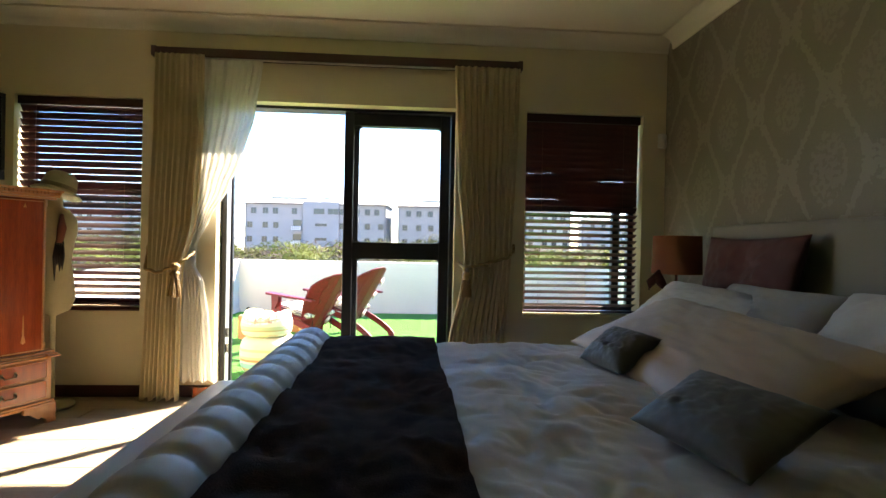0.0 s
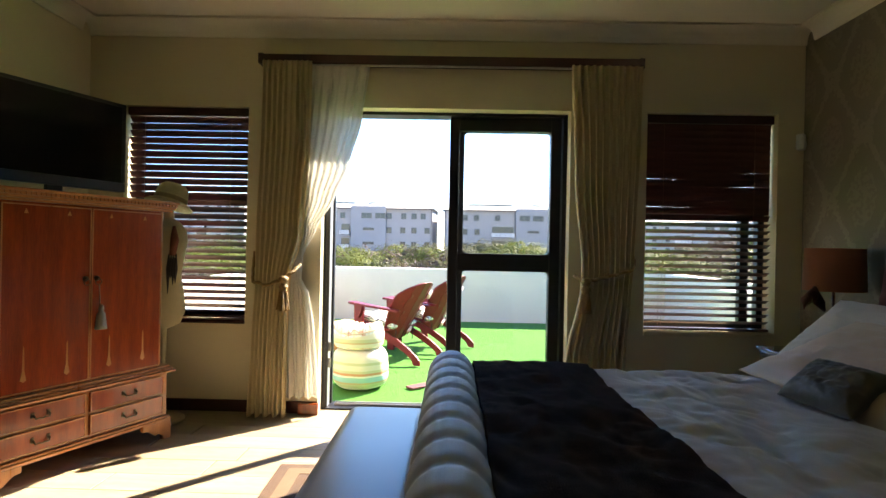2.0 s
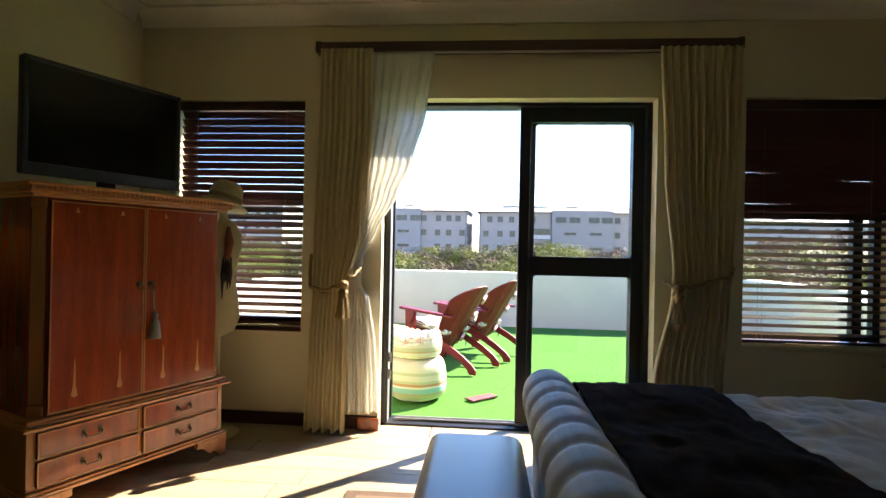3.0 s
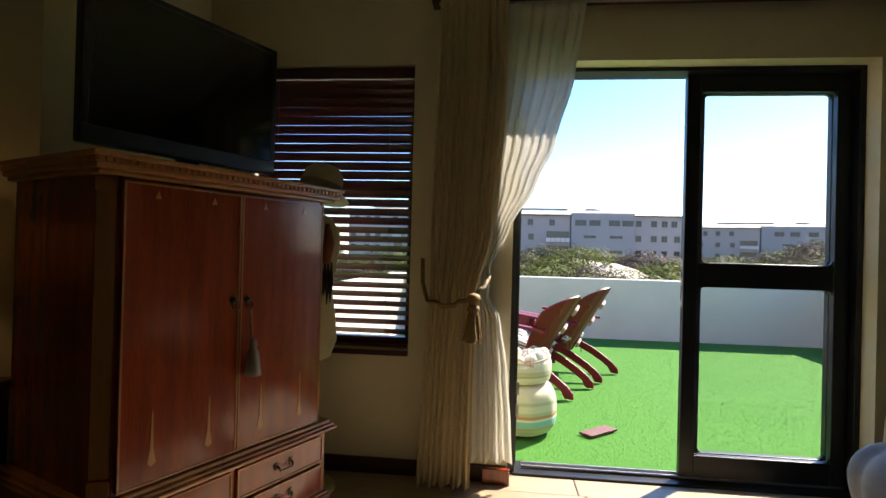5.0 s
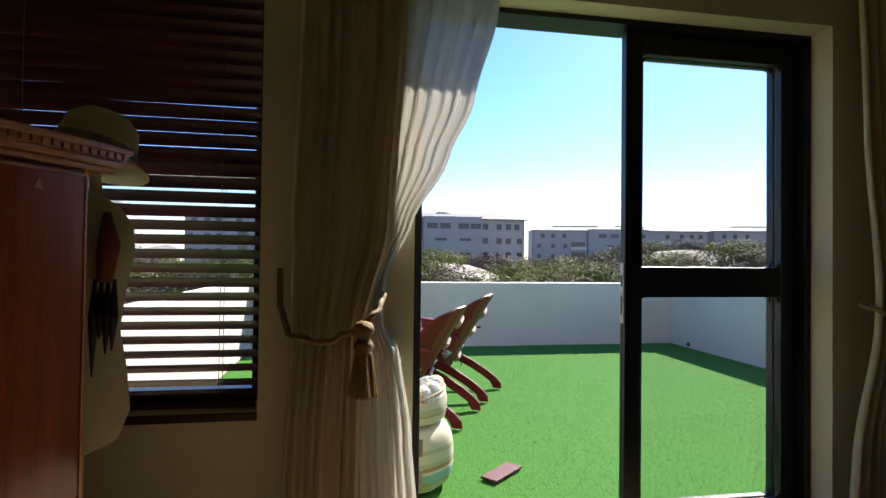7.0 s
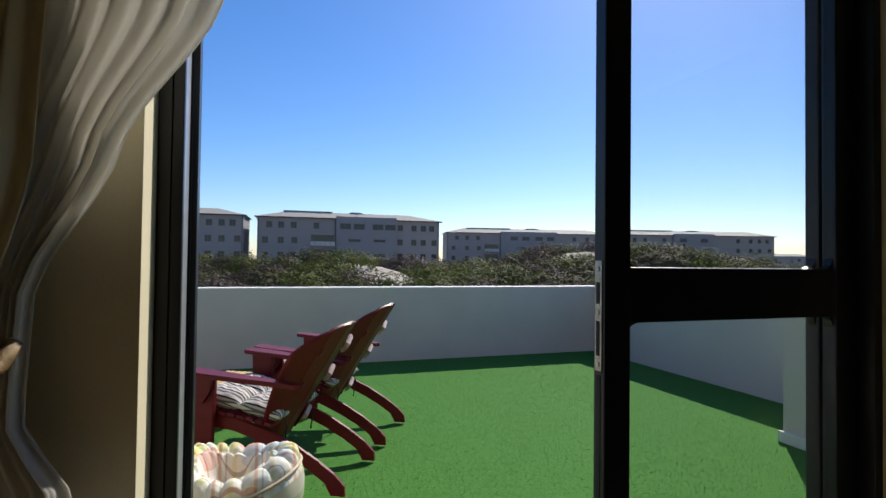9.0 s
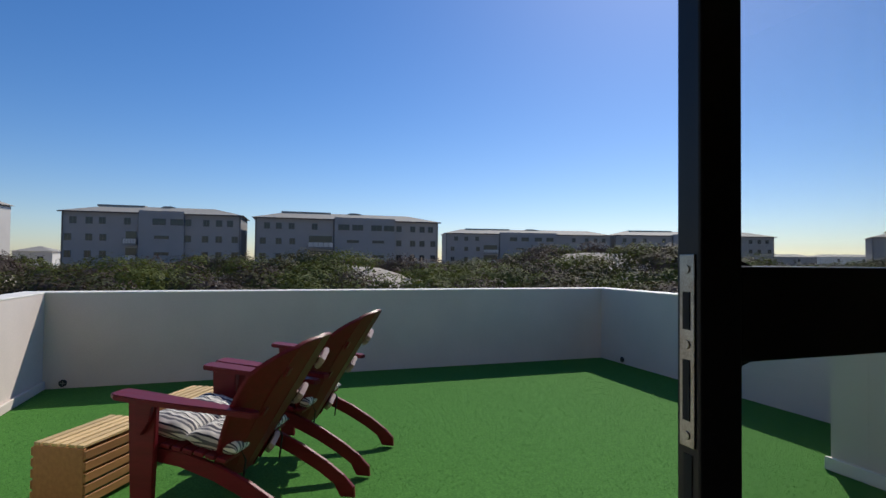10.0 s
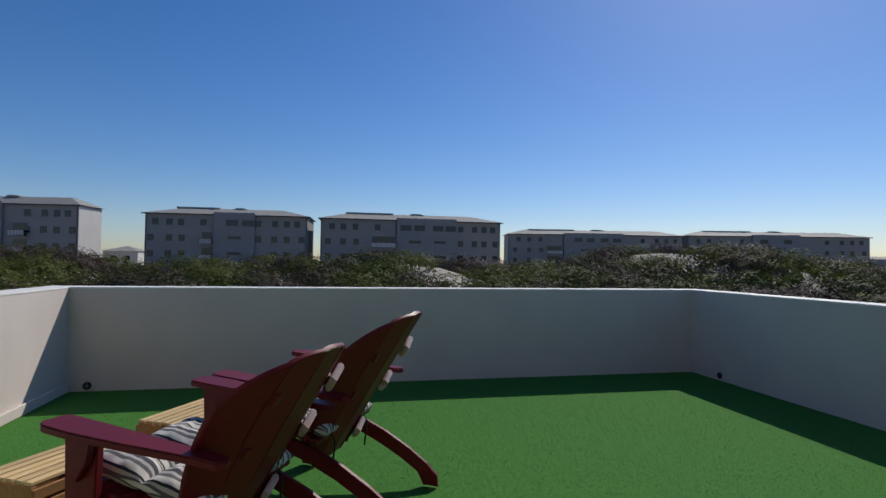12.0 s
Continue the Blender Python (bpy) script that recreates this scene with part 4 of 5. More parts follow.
part("lens", boxes((-0.022, 0.022, -0.036, -0.029, 0.02, 0.06), bevel=0.004), M["white_cotton"], sen)


# ---- terrace ----
TZ, PX0, PX1, PY, PZ = -0.09, -2.74, 3.60, 5.72, 0.825
M["turf"] = material("artificial_turf", (0.082, 0.235, 0.046), 0.9, scale=75, fine=190, color2=(0.032, 0.115, 0.020), bump=0.6, dist=0.005, spec=0.08)
single("floor_terrace", boxes((PX0, PX1, TW, PY, -0.4, TZ - 0.012)), M["turf"], "artificial turf terrace floor", "floor", kind=structure)


def wall_run(name, x0, x1, y0, y1):
    ob = single(name, boxes((x0, x1, y0, y1, -3.4, PZ - 0.006), bevel=0.002), M["outside"], "painted plaster terrace parapet wall", "wall", kind=structure)
    return ob


wall_run("wall_parapet_north", PX0 - 0.22, PX1 + 0.22, PY, PY + 0.22)
wall_run("wall_parapet_west", PX0 - 0.22, PX0, TW, PY)
JX, JY = 2.62, 1.98                              # the terrace narrows at this corner
wall_run("wall_parapet_east", PX1, PX1 + 0.22, JY, PY)
wall_run("wall_parapet_return", JX, PX1 + 0.22, JY - 0.22, JY)
wall_run("wall_parapet_side", JX, JX + 0.22, TW, JY - 0.22)
# Added thin strips whose pale colour carries the sunlight on the wall tops.
cap = [(PX0 - 0.24, PX1 + 0.24, PY - 0.004, PY + 0.24), (PX0 - 0.24, PX0 + 0.004, TW, PY - 0.004), (PX1 - 0.004, PX1 + 0.24, JY + 0.004, PY - 0.004), (JX - 0.004, PX1 + 0.24, JY - 0.24, JY + 0.004), (JX - 0.004, JX + 0.24, TW, JY - 0.24)]
for i, (a, b, c, d) in enumerate(cap):
    single("trim_sunlit_top_" + "abcde"[i], boxes((a, b, c, d, PZ - 0.006, PZ + 0.008), bevel=0.003), M["cap"], "parapet top strip coloured pale for sunlight", "coping", kind=structure)
single("trim_kerb_west", boxes((PX0, PX0 + 0.03, TW, PY - 0.02, TZ - 0.01, TZ + 0.07), bevel=0.006), M["outside"], "low plaster kerb at the parapet foot", "kerb", kind=structure)
single("trim_kerb_side", boxes((JX - 0.03, JX, TW, JY + 0.02, TZ - 0.01, TZ + 0.07), bevel=0.006), M["cap"], "low plaster kerb at the parapet foot", "kerb", kind=structure)
M["drain"] = material("dark_drain", (0.02, 0.02, 0.02), 0.7)
for x, y, rz in ((PX1, 5.27, 90), (PX0 + 0.17, PY, 0)):
    dr = thing("drain_outlet", "small dark drain outlet at the parapet foot", "drain", pose(x, y, TZ + 0.04, 0, 0, rz), "terrace drains")
    bm = bmesh.new()
    lathe(bm, [(0.034, -0.01), (0.034, 0.02), (0.026, 0.024), (0.024, 0.012)], 16, Matrix.Rotation(radians(90), 4, "X"))
    part("pipe", bm, M["drain"], dr, "", True)
    part("grate", boxes((-0.024, 0.024, -0.014, -0.011, -0.003, 0.003), (-0.003, 0.003, -0.014, -0.011, -0.024, -0.003), (-0.003, 0.003, -0.014, -0.011, 0.003, 0.024)), M["steel"], dr)

# turf blades
M["blade"] = material("turf_blade", (0.085, 0.265, 0.053), 0.85, scale=1.5, fine=20, color2=(0.080, 0.245, 0.047), bump=0.0, island=0.22, spec=0.2)
rng = np.random.default_rng(4)


def tri_mesh(name, verts, faces, mat):
    me = bpy.data.meshes.new(name)
    n, m, k = len(verts), len(faces), faces.shape[1]
    me.vertices.add(n)
    me.vertices.foreach_set("co", np.asarray(verts, dtype=np.float32).ravel())
    me.loops.add(m * k)
    me.loops.foreach_set("vertex_index", np.asarray(faces, dtype=np.int32).ravel())
    me.polygons.add(m)
    me.polygons.foreach_set("loop_start", np.arange(0, m * k, k, dtype=np.int32))
    me.update(calc_edges=True)
    me.materials.append(mat)
    return me


nbl = 70000
bx = rng.uniform(PX0 + 0.04, PX1 - 0.02, nbl)
by = TW + 0.02 + (PY - TW - 0.04) * rng.uniform(0, 1, nbl) ** 1.25
keep = ~((bx > JX - 0.04) & (by < JY + 0.02))
bx, by = bx[keep], by[keep]
nbl = len(bx)
ang, hgt, wid, lean = rng.uniform(0, 6.283, nbl), rng.uniform(0.004, 0.008, nbl), rng.uniform(0.0012, 0.0022, nbl), rng.uniform(0.0, 0.007, nbl)
la = rng.uniform(0, 6.283, nbl)
base = np.stack([bx, by, np.full(nbl, TZ - 0.012)], 1)
dirv = np.stack([np.cos(ang), np.sin(ang), np.zeros(nbl)], 1) * wid[:, None]
tip = base + np.stack([np.cos(la) * lean, np.sin(la) * lean, hgt], 1)
bv = np.stack([base - dirv, base + dirv, tip], 1).reshape(-1, 3)
tagged(new("turf_blades", tri_mesh("turf_blades", bv, np.arange(nbl * 3).reshape(-1, 3), M["blade"])), "short green artificial turf pile", "turf", kind="stuff")

# ---- adirondack chairs ----
M["oxblood"] = wood("oxblood_painted_wood", (0.105, 0.006, 0.011), (0.17, 0.011, 0.019), 0.45, (1, 8, 8), 5, object_random=0.1)
M["oxblood"].node_tree.nodes["Principled BSDF"].inputs["Specular IOR Level"].default_value = 0.25
# Pale pink stands in for sun glare on the oxblood rail ends.
M["rail_end"] = material("pale_glare_rail_end", (0.70, 0.58, 0.58), 0.5, scale=20, fine=200, color2=(0.5, 0.36, 0.37), bump=0.1)
M["striped"] = material("striped_cloth", (0.5, 0.48, 0.44), 0.9)
sn, sl_ = M["striped"].node_tree.nodes, M["striped"].node_tree.links
tcn, sep, mth, rmp = sn.new("ShaderNodeTexCoord"), sn.new("ShaderNodeSeparateXYZ"), sn.new("ShaderNodeMath"), sn.new("ShaderNodeValToRGB")
sl_.new(tcn.outputs["Object"], sep.inputs[0])
mth.operation = "MULTIPLY"
mth.inputs[1].default_value = 11.0
sl_.new(sep.outputs["Y"], mth.inputs[0])
fr_ = sn.new("ShaderNodeMath")
fr_.operation = "FRACT"
sl_.new(mth.outputs[0], fr_.inputs[0])
sl_.new(fr_.outputs[0], rmp.inputs[0])
rmp.color_ramp.interpolation = "CONSTANT"
els = rmp.color_ramp.elements
els[0].position, els[0].color = 0.0, (0.68, 0.65, 0.58, 1)
els[1].position, els[1].color = 0.22, (0.025, 0.026, 0.035, 1)
for p_, c_ in ((0.30, (0.5, 0.47, 0.42)), (0.36, (0.10, 0.10, 0.11)), (0.40, (0.66, 0.63, 0.56)), (0.55, (0.07, 0.065, 0.085)), (0.68, (0.06, 0.06, 0.07)), (0.74, (0.52, 0.49, 0.44)), (0.86, (0.14, 0.14, 0.15))):
    e_ = els.new(p_)
    e_.color = (*c_, 1)
sl_.new(rmp.outputs[0], sn["Principled BSDF"].inputs["Base Color"])


def adirondack(m, tall):
    """Local x points to the front, the origin lies on the floor between the rear feet."""
    c = thing("adirondack_chair", "oxblood painted wooden adirondack chair with sloping back", "chair", m, "chairs on the terrace")
    # curved side stringers that are the rear legs
    pts = [(0.80, 0.36), (0.62, 0.335), (0.45, 0.28), (0.30, 0.21), (0.17, 0.135), (0.08, 0.07), (0.045, 0.0), (-0.035, 0.0), (-0.03, 0.06), (0.03, 0.125), (0.13, 0.20), (0.27, 0.285), (0.42, 0.355), (0.6, 0.41), (0.80, 0.435)]
    pts = [(x, z * 0.92) for x, z in pts]
    for y in (-0.262, 0.262):
        bm = bmesh.new()
        extrude_outline(bm, pts, 0.026, Matrix.Translation((0, y, 0)), 0.004)
        part("rear_leg", bm, M["oxblood"], c)
        s = 1 if y > 0 else -1
        bm = bmesh.new()
        extrude_outline(bm, [(0.72, 0.0), (0.82, 0.0), (0.845, 0.62), (0.70, 0.62)], 0.028, Matrix.Translation((0, y + s * 0.058, 0)), 0.004)
        part("front_leg", bm, M["oxblood"], c)
        bm = bmesh.new()
        extrude_outline(bm, [(0.79, 0.62), (0.70, 0.62), (0.715, 0.54), (0.74, 0.50), (0.76, 0.47), (0.78, 0.47)], 0.024, Matrix.Translation((0, y + s * 0.086, 0)), 0.003)
        part("arm_bracket", bm, M["oxblood"], c)
        # arm: a shaped board, broad in front
        bm = bmesh.new()
        ol = [(0.885, -0.045), (0.90, -0.02), (0.90, 0.07), (0.87, 0.095), (0.75, 0.10), (0.55, 0.085), (0.35, 0.06), (0.22, 0.055), (0.20, 0.02), (0.22, -0.02), (0.5, -0.03), (0.75, -0.045)]
        am = Matrix(((1, 0, 0, 0), (0, 0, s * 0.85, y + s * 0.052), (0.085, 1, 0, 0.568), (0, 0, 0, 1)))
        extrude_outline(bm, ol, 0.026, am, 0.005)
        part("arm", bm, M["oxblood"], c)
    # seat slats follow the stringers
    for i in range(8):
        x = 0.80 - i * 0.056
        z = (0.44 - 0.0 - 0.09 * max(0, (0.80 - x)) ** 1.0 - 0.16 * (0.80 - x) ** 2) * 0.92
        ob = part("seat_slat", boxes((-0.024, 0.024, -0.29, 0.29, 0, 0.02), bevel=0.004), M["oxblood"], c)
        ob.matrix_local = pose(x, 0, z, 0, -8 - 14 * (0.80 - x), 0)
    # back: a broad leaf of slats with an arched top, leaning back
    lean = Matrix.Translation((0.45, 0, 0.22)) @ Matrix.Rotation(radians(-31.3), 4, "Y")
    n = 5

    def half(s):
        return 0.225 + 0.105 * math.sin(math.pi * min(1.0, s * 0.80)) ** 1.2

    def top(f):
        return tall * (1 - 0.10 * abs(f) ** 1.6 - 0.20 * abs(f) ** 4)

    for i in range(n):
        k = i - (n - 1) / 2
        f0, f1 = (2 * i - n) / n, (2 * i + 2 - n) / n
        pl = []
        for q in range(9):
            s = q / 8 * top(f1) / tall
            pl.append((f1 * half(s) - 0.0008, s * tall))
        for q in range(1, 6):
            f = f1 + (f0 - f1) * q / 6
            pl.append((f * half(top(f) / tall), top(f)))
        for q in range(8, -1, -1):
            s = q / 8 * top(f0) / tall
            pl.append((f0 * half(s) + 0.0008, s * tall))
        bm = bmesh.new()
        extrude_outline(bm, pl, 0.02, lean @ Matrix.Translation((0.115 * (2 * k / n) ** 2, (2 * k / n) * half(0.5) * 0, 0)) @ Matrix(((0.115 * 4 * (2 * k / n) * 0.5 / half(0.5), 1, 0, -0.115 * 2 * (2 * k / n) ** 2), (1, 0, 0, 0), (0, 0, 1, 0), (0, 0, 0, 1))), 0.003)
        part("back_slat", bm, M["oxblood"], c)
    for z, hw in ((0.10, 0.235), (0.38, 0.29), (0.60, 0.295)):
        bm = bmesh.new()
        ol = [(-hw, -0.012), (hw, -0.012), (hw, 0.012), (-hw, 0.012)]
        extrude_outline(bm, [(y_ * 0.6, z_ * 2) for y_, z_ in ol], 0.014, lean @ Matrix.Translation((0.018, 0, z)) @ Matrix(((0, 1, 0, 0), (1, 0, 0, 0), (0, 0, 1, 0), (0, 0, 0, 1))), 0.003)
        part("back_rail", bm, M["oxblood"], c)
        bm = bmesh.new()
        ol = [(-hw + 0.08, 0.0)] + [(-hw + 0.012 - 0.06 * math.sin(math.pi * q / 10), -0.062 + 0.13 * q / 10) for q in range(11)] + [(-hw + 0.08, 0.03)]
        extrude_outline(bm, ol, 0.03, lean @ Matrix.Translation((-0.02, 0.07, z)) @ Matrix(((-0.35, 1, 0, -0.07), (1, 0, 0, 0), (0, 0, 1, 0), (0, 0, 0, 1))), 0.006)
        part("rail_end", bm, M["rail_end"], c, "rounded rail end coloured pale for sun glare")
    return c


def rot2(a):
    return Matrix.Rotation(radians(a), 4, "Z")


heading = 151
adirondack(pose(-0.43, 2.25, TZ, 0, 0, heading), 0.80)
adirondack(pose(-0.045, 2.965, TZ, 0, 0, heading), 0.855)
for i, (ox, oy) in enumerate(((-0.43, 2.25), (-0.045, 2.965))):
    m = pose(ox, oy, TZ, 0, 0, heading) @ pose(0.60, 0.0, 0.44, 0, -11, 0)
    cu = thing("seat_cushion", "striped black and white chair seat cushion", "cushion", m, "cushions on the chairs")
    for k, (cx, cy) in enumerate(((0.125, -0.13), (0.125, 0.13), (-0.125, -0.13), (-0.125, 0.13))):
        o = new("tuft", pillow_mesh("tuft", 0.265, 0.27, 0.11, M["striped"], k + 20 * i, 0.0, 0.0))
        o.parent = cu
        o.matrix_local = Matrix.Translation((cx, cy, 0.0))
    for sy in (-0.18, 0.18):
        bm = bmesh.new()
        tube(bm, [(-0.22, sy, 0), (-0.27, sy, -0.06), (-0.28, sy, -0.19)], 0.005, 6)
        part("tie", bm, M["dark"], cu)

# ---- slatted crates ----
M["pine"] = wood("weathered_pine_slat", (0.50, 0.33, 0.13), (0.72, 0.52, 0.26), 0.6, (10, 1, 10), 4, object_random=0.18, bump=0.2)
M["pine_red"] = wood("stained_pine", (0.30, 0.13, 0.045), (0.46, 0.22, 0.085), 0.55, (10, 1, 10), 4, object_random=0.15, bump=0.15)


def crate(m):
    """Local y is the long axis."""
    c = thing("slatted_crate", "slatted pine crate used as a footstool", "crate", m, "crates by the chairs")
    hx, hy, h = 0.15, 0.25, 0.31
    for s in (-1, 1):
        part("end_panel", boxes((-hx, hx, s * (hy - 0.01) - 0.01, s * (hy - 0.01) + 0.01, 0.0, h - 0.016), bevel=0.003), M["pine_red"], c)
        for k in range(5):
            z = 0.012 + k * 0.057
            ob = part("side_slat", boxes((-0.007, 0.007, -hy, hy, 0, 0.044), bevel=0.003), M["pine_red"], c)
            ob.matrix_local = Matrix.Translation((s * (hx + 0.007), 0, z))
    for k in range(6):
        ob = part("top_slat", boxes((-0.018, 0.018, -hy, hy, 0, 0.016), bevel=0.003), M["pine"], c)
        ob.matrix_local = Matrix.Translation((-hx + 0.022 + k * 0.0515, 0, h - 0.014 + 0.001 * (k % 2)))
    return c


cr1 = crate(pose(-1.61, 3.04, TZ, 0, 0, heading - 180))
copy_thing(cr1, pose(-1.23, 3.72, TZ, 0, 0, heading - 180))

# ---- stacked poufs ----
def stripes(name, bands, scale):
    m = material(name, (0.5, 0.5, 0.5), 0.9, bump=0.25, fine=200)
    n, l = m.node_tree.nodes, m.node_tree.links
    tc, sp, mp, rp = n.new("ShaderNodeTexCoord"), n.new("ShaderNodeSeparateXYZ"), n.new("ShaderNodeMapRange"), n.new("ShaderNodeValToRGB")
    l.new(tc.outputs["Object"], sp.inputs[0])
    mp.inputs["From Min"].default_value, mp.inputs["From Max"].default_value = 0.0, scale
    l.new(sp.outputs["Z"], mp.inputs["Value"])
    l.new(mp.outputs[0], rp.inputs[0])
    rp.color_ramp.interpolation = "CONSTANT"
    es = rp.color_ramp.elements
    es[0].position, es[0].color = bands[0][0], (*bands[0][1], 1)
    es[1].position, es[1].color = bands[1][0], (*bands[1][1], 1)
    for p, c in bands[2:]:
        e = es.new(p)
        e.color = (*c, 1)
    l.new(rp.outputs[0], n["Principled BSDF"].inputs["Base Color"])
    return m


CR, SG, TN, OR, TQ, WH = (0.55, 0.52, 0.40), (0.40, 0.42, 0.26), (0.42, 0.30, 0.17), (0.45, 0.22, 0.12), (0.22, 0.42, 0.40), (0.62, 0.60, 0.52)
M["pouf_low"] = stripes("striped_pouf_canvas", [(0.0, WH), (0.10, SG), (0.18, TN), (0.22, TQ), (0.34, WH), (0.38, OR), (0.44, SG), (0.5, CR), (0.62, SG), (0.68, CR)], 0.38)
M["pouf_top"] = stripes("pale_striped_pouf_canvas", [(0.0, CR), (0.2, TN), (0.24, SG), (0.34, CR), (0.55, SG), (0.6, CR), (0.8, WH), (0.9, CR)], 0.30)
M["patch"] = material("patchwork_canvas", (0.62, 0.58, 0.46), 0.9, scale=9, fine=240, color2=(0.46, 0.33, 0.22), bump=0.25)


M["patchwork"] = material("quilted_patchwork_canvas", (0.6, 0.56, 0.44), 0.9, bump=0.3, fine=200)
qn, ql = M["patchwork"].node_tree.nodes, M["patchwork"].node_tree.links


def ramp_of(source, stops):
    rp = qn.new("ShaderNodeValToRGB")
    ql.new(source, rp.inputs[0])
    rp.color_ramp.interpolation = "CONSTANT"
    es = rp.color_ramp.elements
    es[0].position, es[0].color = stops[0][0], (*stops[0][1], 1)
    es[1].position, es[1].color = stops[1][0], (*stops[1][1], 1)
    for p, c in stops[2:]:
        es.new(p).color = (*c, 1)
    return rp.outputs[0]


# plaid: two crossed sets of coloured bands, multiplied, on cells of different cloth
qt, qsep, qv = qn.new("ShaderNodeTexCoord"), qn.new("ShaderNodeSeparateXYZ"), qn.new("ShaderNodeTexVoronoi")
ql.new(qt.outputs["Object"], qsep.inputs[0])
qv.inputs["Scale"].default_value = 13.0
ql.new(qt.outputs["Object"], qv.inputs["Vector"])
qc = qn.new("ShaderNodeSeparateColor")
ql.new(qv.outputs["Color"], qc.inputs[0])
cloth = ramp_of(qc.outputs[0], [(0.0, (0.78, 0.74, 0.64)), (0.28, (0.76, 0.74, 0.40)), (0.46, (0.78, 0.75, 0.66)), (0.62, (0.72, 0.48, 0.40)), (0.74, (0.62, 0.66, 0.66)), (0.86, (0.78, 0.74, 0.62))])
for axis, k, stops in (("X", 8.0, [(0.0, (1, 1, 1)), (0.5, (0.90, 0.62, 0.55)), (0.58, (1, 1, 1)), (0.68, (0.72, 0.70, 0.68)), (0.73, (1, 1, 1)), (0.88, (0.95, 0.92, 0.70))]), ("Y", 8.0, [(0.0, (1, 1, 1)), (0.3, (0.86, 0.58, 0.52)), (0.36, (1, 1, 1)), (0.62, (0.80, 0.84, 0.78)), (0.74, (1, 1, 1)), (0.8, (0.60, 0.55, 0.52)), (0.83, (1, 1, 1))])):
    mu, frc, mixn = qn.new("ShaderNodeMath"), qn.new("ShaderNodeMath"), qn.new("ShaderNodeMix")
    mu.operation, frc.operation = "MULTIPLY", "FRACT"
    mu.inputs[1].default_value = k
    ql.new(qsep.outputs[axis], mu.inputs[0])
    ql.new(mu.outputs[0], frc.inputs[0])
    mixn.data_type, mixn.blend_type = "RGBA", "MULTIPLY"
    mixn.inputs[0].default_value = 1.0
    ql.new(cloth, mixn.inputs[6])
    ql.new(ramp_of(frc.outputs[0], stops), mixn.inputs[7])
    cloth = mixn.outputs[2]
ql.new(cloth, qn["Principled BSDF"].inputs["Base Color"])


def pouf(name, label, at, r, h, mat, lobes, sag):
    bm = bmesh.new()
    seg, ring = 64, 22

    def fn(u, v):
        a = 2 * math.pi * u
        t = v * math.pi
        rr = r * max(0.0, math.sin(t)) ** 0.33
        z = h / 2 - h / 2 * math.copysign(abs(math.cos(t)) ** 0.6, math.cos(t))
        f = 1 - 0.035 * abs(math.sin(lobes * a / 2)) ** 0.5 * (0.3 + 0.7 * abs(math.cos(t)))
        if v > 0.5:
            dip = math.exp(-(rr / (r * 0.35)) ** 2)
            z -= sag * dip + 0.018 * (1 - abs(math.sin(lobes * a / 2)) ** 0.4) * (rr / r)
        q = Vector((math.cos(a) * 2, math.sin(a) * 2, z * 5 + lobes))
        rr *= f * (1 + 0.05 * noise.noise(q))
        if sag and v > 0.5:
            z += 0.016 * abs(math.sin(lobes * a / 2)) ** 0.5 * abs(math.sin(3 * math.pi * rr / r)) ** 0.5 - 0.01
        return (rr * math.cos(a), rr * math.sin(a), z)
    grid_sheet(bm, seg, ring, fn)
    bmesh.ops.remove_doubles(bm, verts=bm.verts, dist=0.0005)
    ob = part(name, bm, mat, None, "", True)
    ob.matrix_world = Matrix.Translation(at)
    if sag:
        bm = bmesh.new()
        grid_sheet(bm, 96, 22, lambda u, v: Matrix.Diagonal((1.012, 1.012, 1)) @ Vector(fn(u, 0.62 + 0.38 * v)) + Vector((0, 0, 0.004)))
        part("tufted_top", bm, M["patchwork"], ob, "quilted patchwork top", True)
    return tagged(ob, label, "pouf", "stacked poufs on the terrace")


pouf("pouf", "striped canvas pouf with green and turquoise bands", (-1.03, 1.13, TZ), 0.262, 0.37, M["pouf_low"], 6, 0.0)


